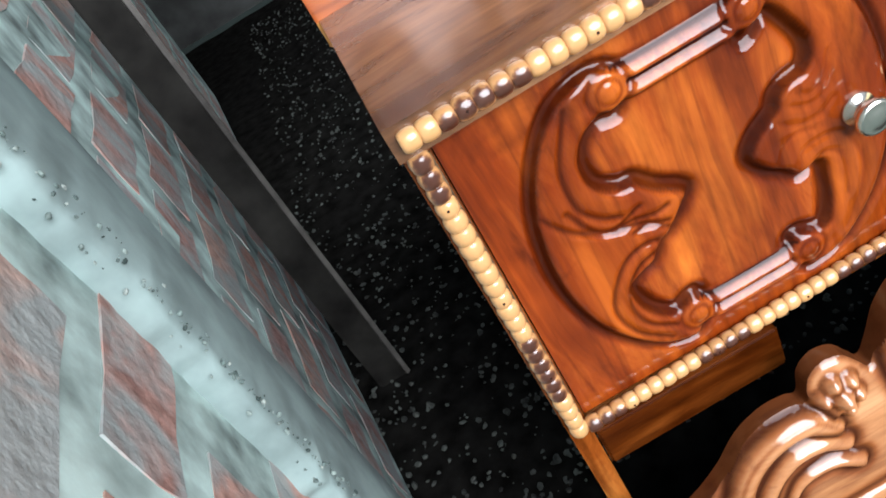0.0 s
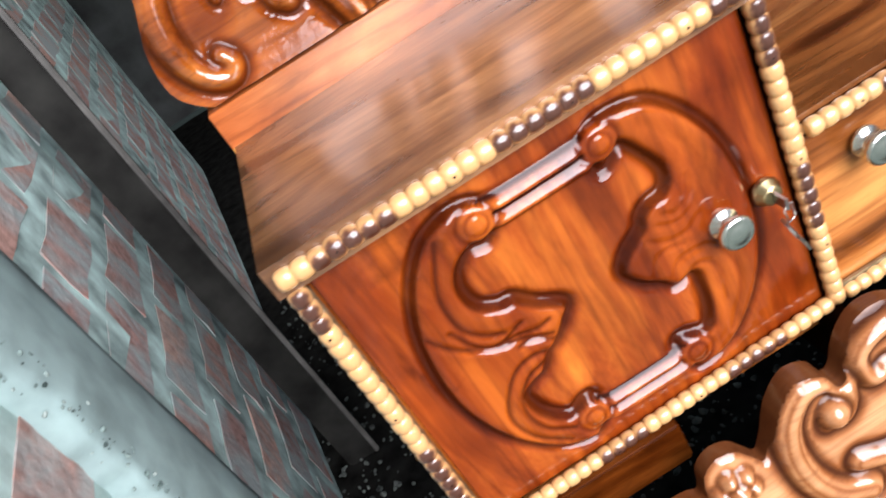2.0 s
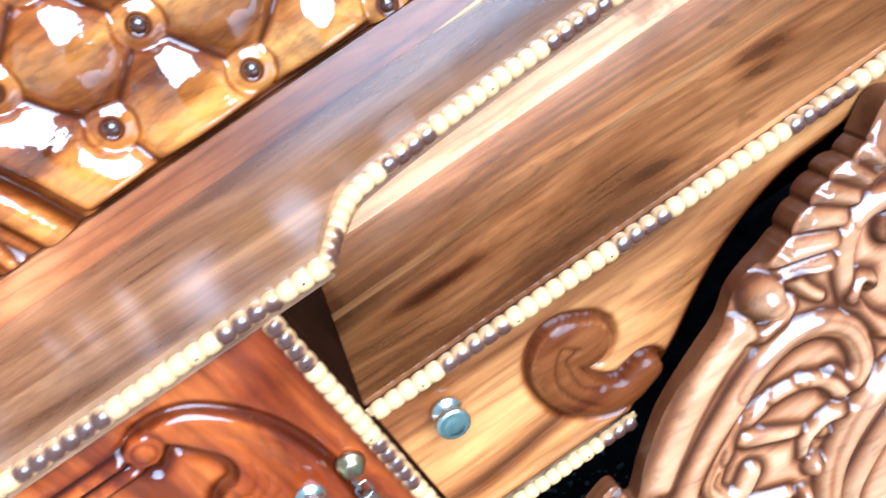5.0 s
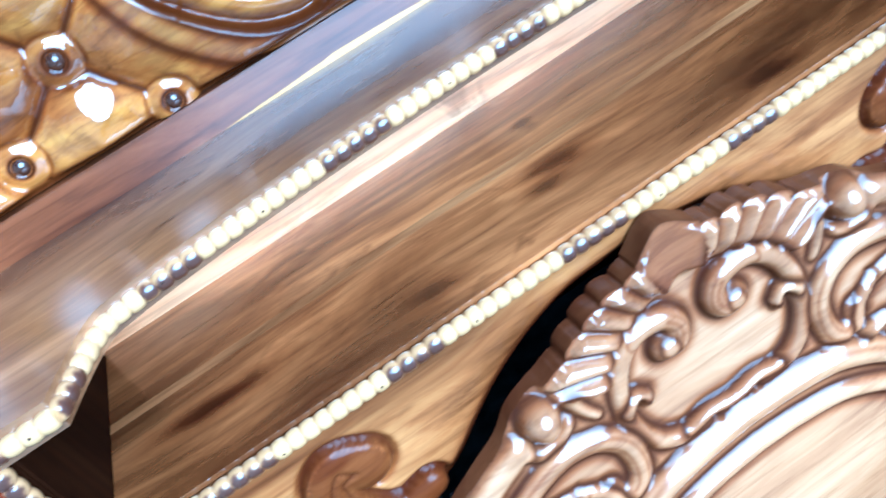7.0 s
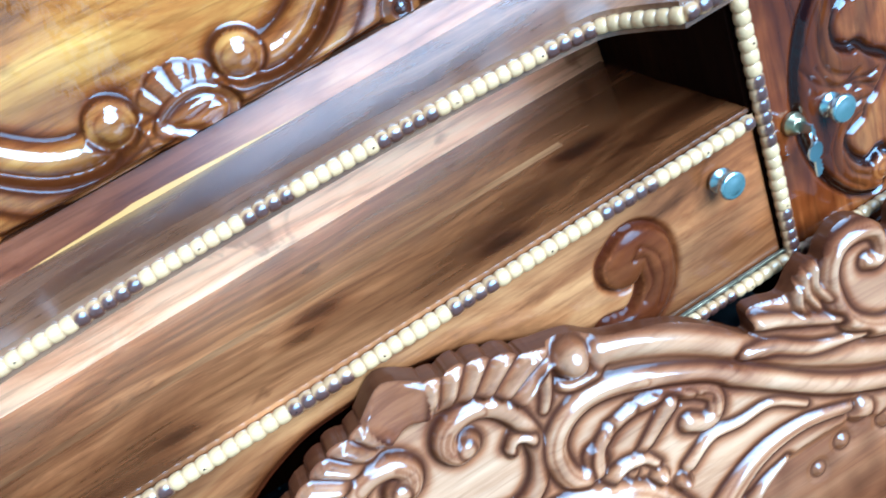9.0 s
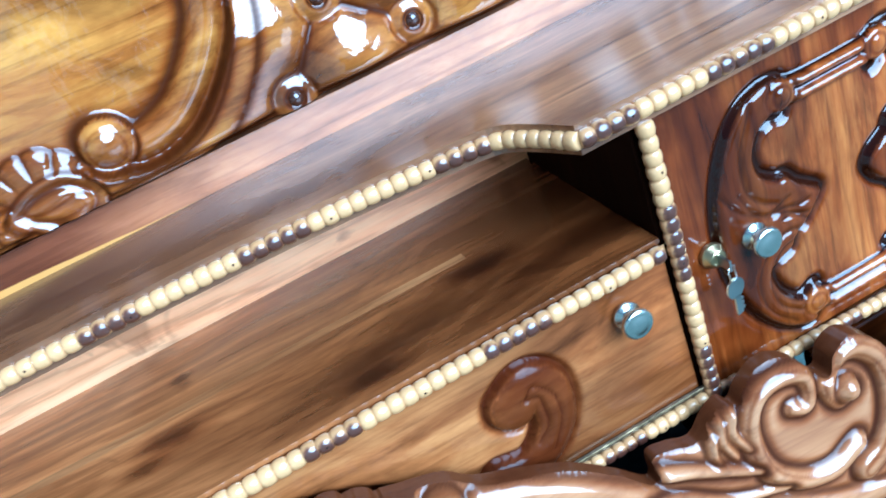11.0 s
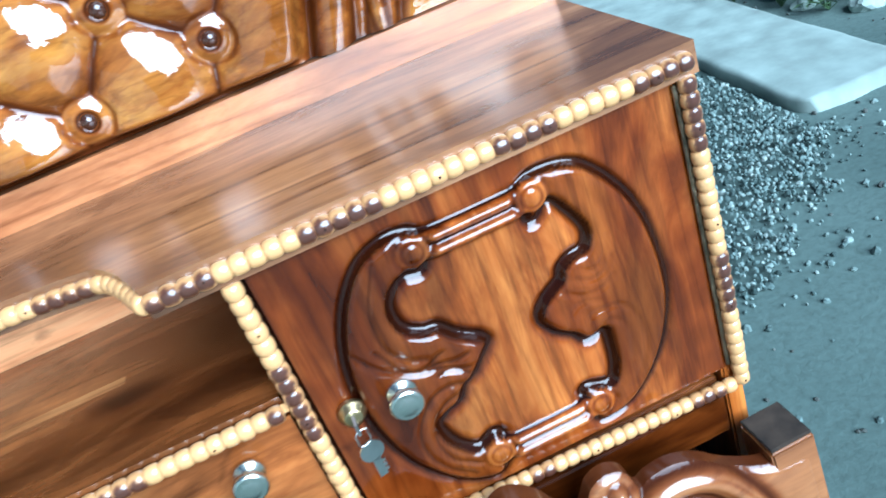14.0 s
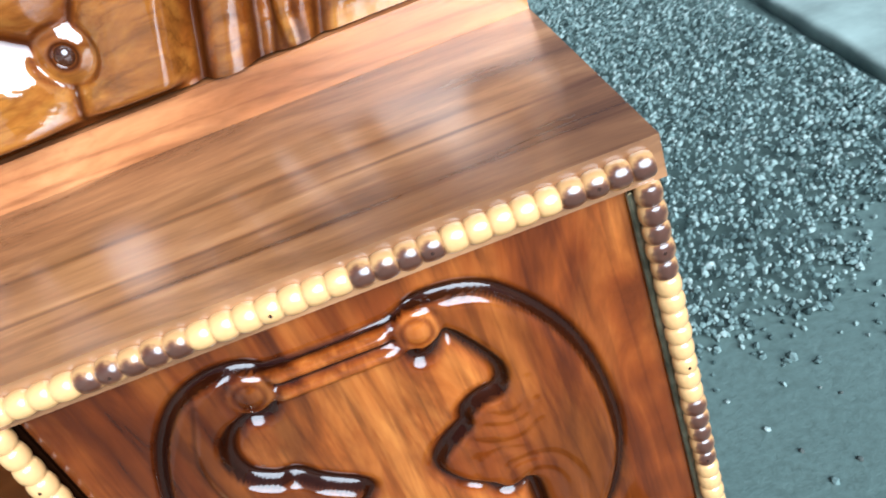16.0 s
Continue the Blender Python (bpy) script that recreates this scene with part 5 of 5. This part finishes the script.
bm = bmesh.new()
bmesh.ops.create_grid(bm, x_segments=28, y_segments=120, size=0.5)
for v in bm.verts:
    a, c = v.co.x * 2, (v.co.y + 0.5) * 2.1
    edge = min(1 - abs(a), c / 0.145, (2.1 - c) / 0.145)
    corner = math.hypot(max(0, abs(a) - 0.55) / 0.45, max(0, 0.065 - c) / 0.065)
    pull = 1 - 0.42 * max(0, corner - 0.8)
    wob = 0.007 * noise.noise((a * 2, c * 6, 0)) + 0.003 * noise.noise((a * 6, c * 24, 3))
    v.co = Vector((0.185 * a * pull + wob, c + wob + 0.02 * max(0, corner - 0.9), 0.040 * min(1, max(0, edge) / 0.13) ** 0.4 - 0.014 + 0.003 * noise.noise((a * 3, c * 9, 7))))
slab = smooth(part("concrete_slab", bm, SLAB, None))
tagged(slab, "pale concrete slab lying on the gravel", "slab")
slab.matrix_world = pose(2.615, 1.10, 0.012, 0, 0, -4)

# crumbs of aggregate along the band's broken edge


def crumb(rg):
    z = rg.uniform(0.1, 1.2)
    y = 0.095 + abs(rg.gauss(0, 0.022))
    return wall_x(y) + (0.006 if y < 0.10 else 0.017), y, z, rg.choice((.0010, .0012, .0015, .0018, .002, .003))


stones("cement_crumbs", 420, crumb, 12, "loose crumbs in the broken edge of the cement", STONE)


def weed(x, y, seed):
    """A low weed: a few stems with small pointed leaves."""
    rg = random.Random(seed)
    thing = empty("weed", "small green weed growing beside the slab", "weed")
    leaves = bmesh.new()
    stems = bmesh.new()
    for k in range(14):
        a, lean_out, h = rg.uniform(0, 6.3), rg.uniform(.02, .09), rg.uniform(.05, .16)
        top = Vector((math.cos(a) * lean_out, math.sin(a) * lean_out, h))
        ring0 = [stems.verts.new(Vector((math.cos(b) * .002, math.sin(b) * .002, 0))) for b in (0, 2.1, 4.2)]
        ring1 = [stems.verts.new(top + Vector((math.cos(b) * .001, math.sin(b) * .001, 0))) for b in (0, 2.1, 4.2)]
        for i in range(3):
            stems.faces.new((ring0[i], ring0[(i + 1) % 3], ring1[(i + 1) % 3], ring1[i]))
        for j in range(5):
            base = top * rg.uniform(.3, 1)
            b = rg.uniform(0, 6.3)
            d = Vector((math.cos(b), math.sin(b), rg.uniform(-.3, .5))) * rg.uniform(.02, .045)
            w = Vector((-math.sin(b), math.cos(b), 0)) * rg.uniform(.006, .012)
            q = [leaves.verts.new(base + o) for o in (Vector(), d * .5 + w + Vector((0, 0, .004)), d, d * .5 - w + Vector((0, 0, .004)))]
            leaves.faces.new(q)
    part("stem", stems, LEAF, thing)
    part("leaves", leaves, LEAF, thing)
    thing.location = (x, y, 0)


for k, (x, y) in enumerate(((2.93, 1.84), (3.02, 1.74), (2.99, 1.95), (3.12, 1.88))):
    weed(x, y, 20 + k)
for k, (x, y) in enumerate(((2.97, 1.66), (3.10, 1.62), (2.90, 2.06), (3.20, 1.98), (3.06, 2.12))):
    weed(x, y, 40 + k)


def rubble(x, y, size, seed):
    """A rough broken stone half sunk in the ground."""
    bm = bmesh.new()
    bmesh.ops.create_icosphere(bm, subdivisions=3, radius=1)
    for v in bm.verts:
        n = noise.noise(v.co * 1.3 + Vector((seed, 0, 0))) * 0.35 + noise.noise(v.co * 4 + Vector((0, seed, 0))) * 0.10
        v.co = Vector((v.co.x * size * 1.2, v.co.y * size, v.co.z * size * 0.7)) * (1 + n)
    stone = part("rubble_stone", bm, SLAB, None)
    tagged(stone, "rough grey broken stone lying among the weeds", "stone", "rubble beside the slab")
    stone.location = (x, y, size * 0.3)


for k, (x, y, size) in enumerate(((3.03, 1.56, 0.045), (3.13, 1.70, 0.065), (2.96, 1.76, 0.035), (3.02, 1.92, 0.05))):
    rubble(x, y, size, 3.7 * k)
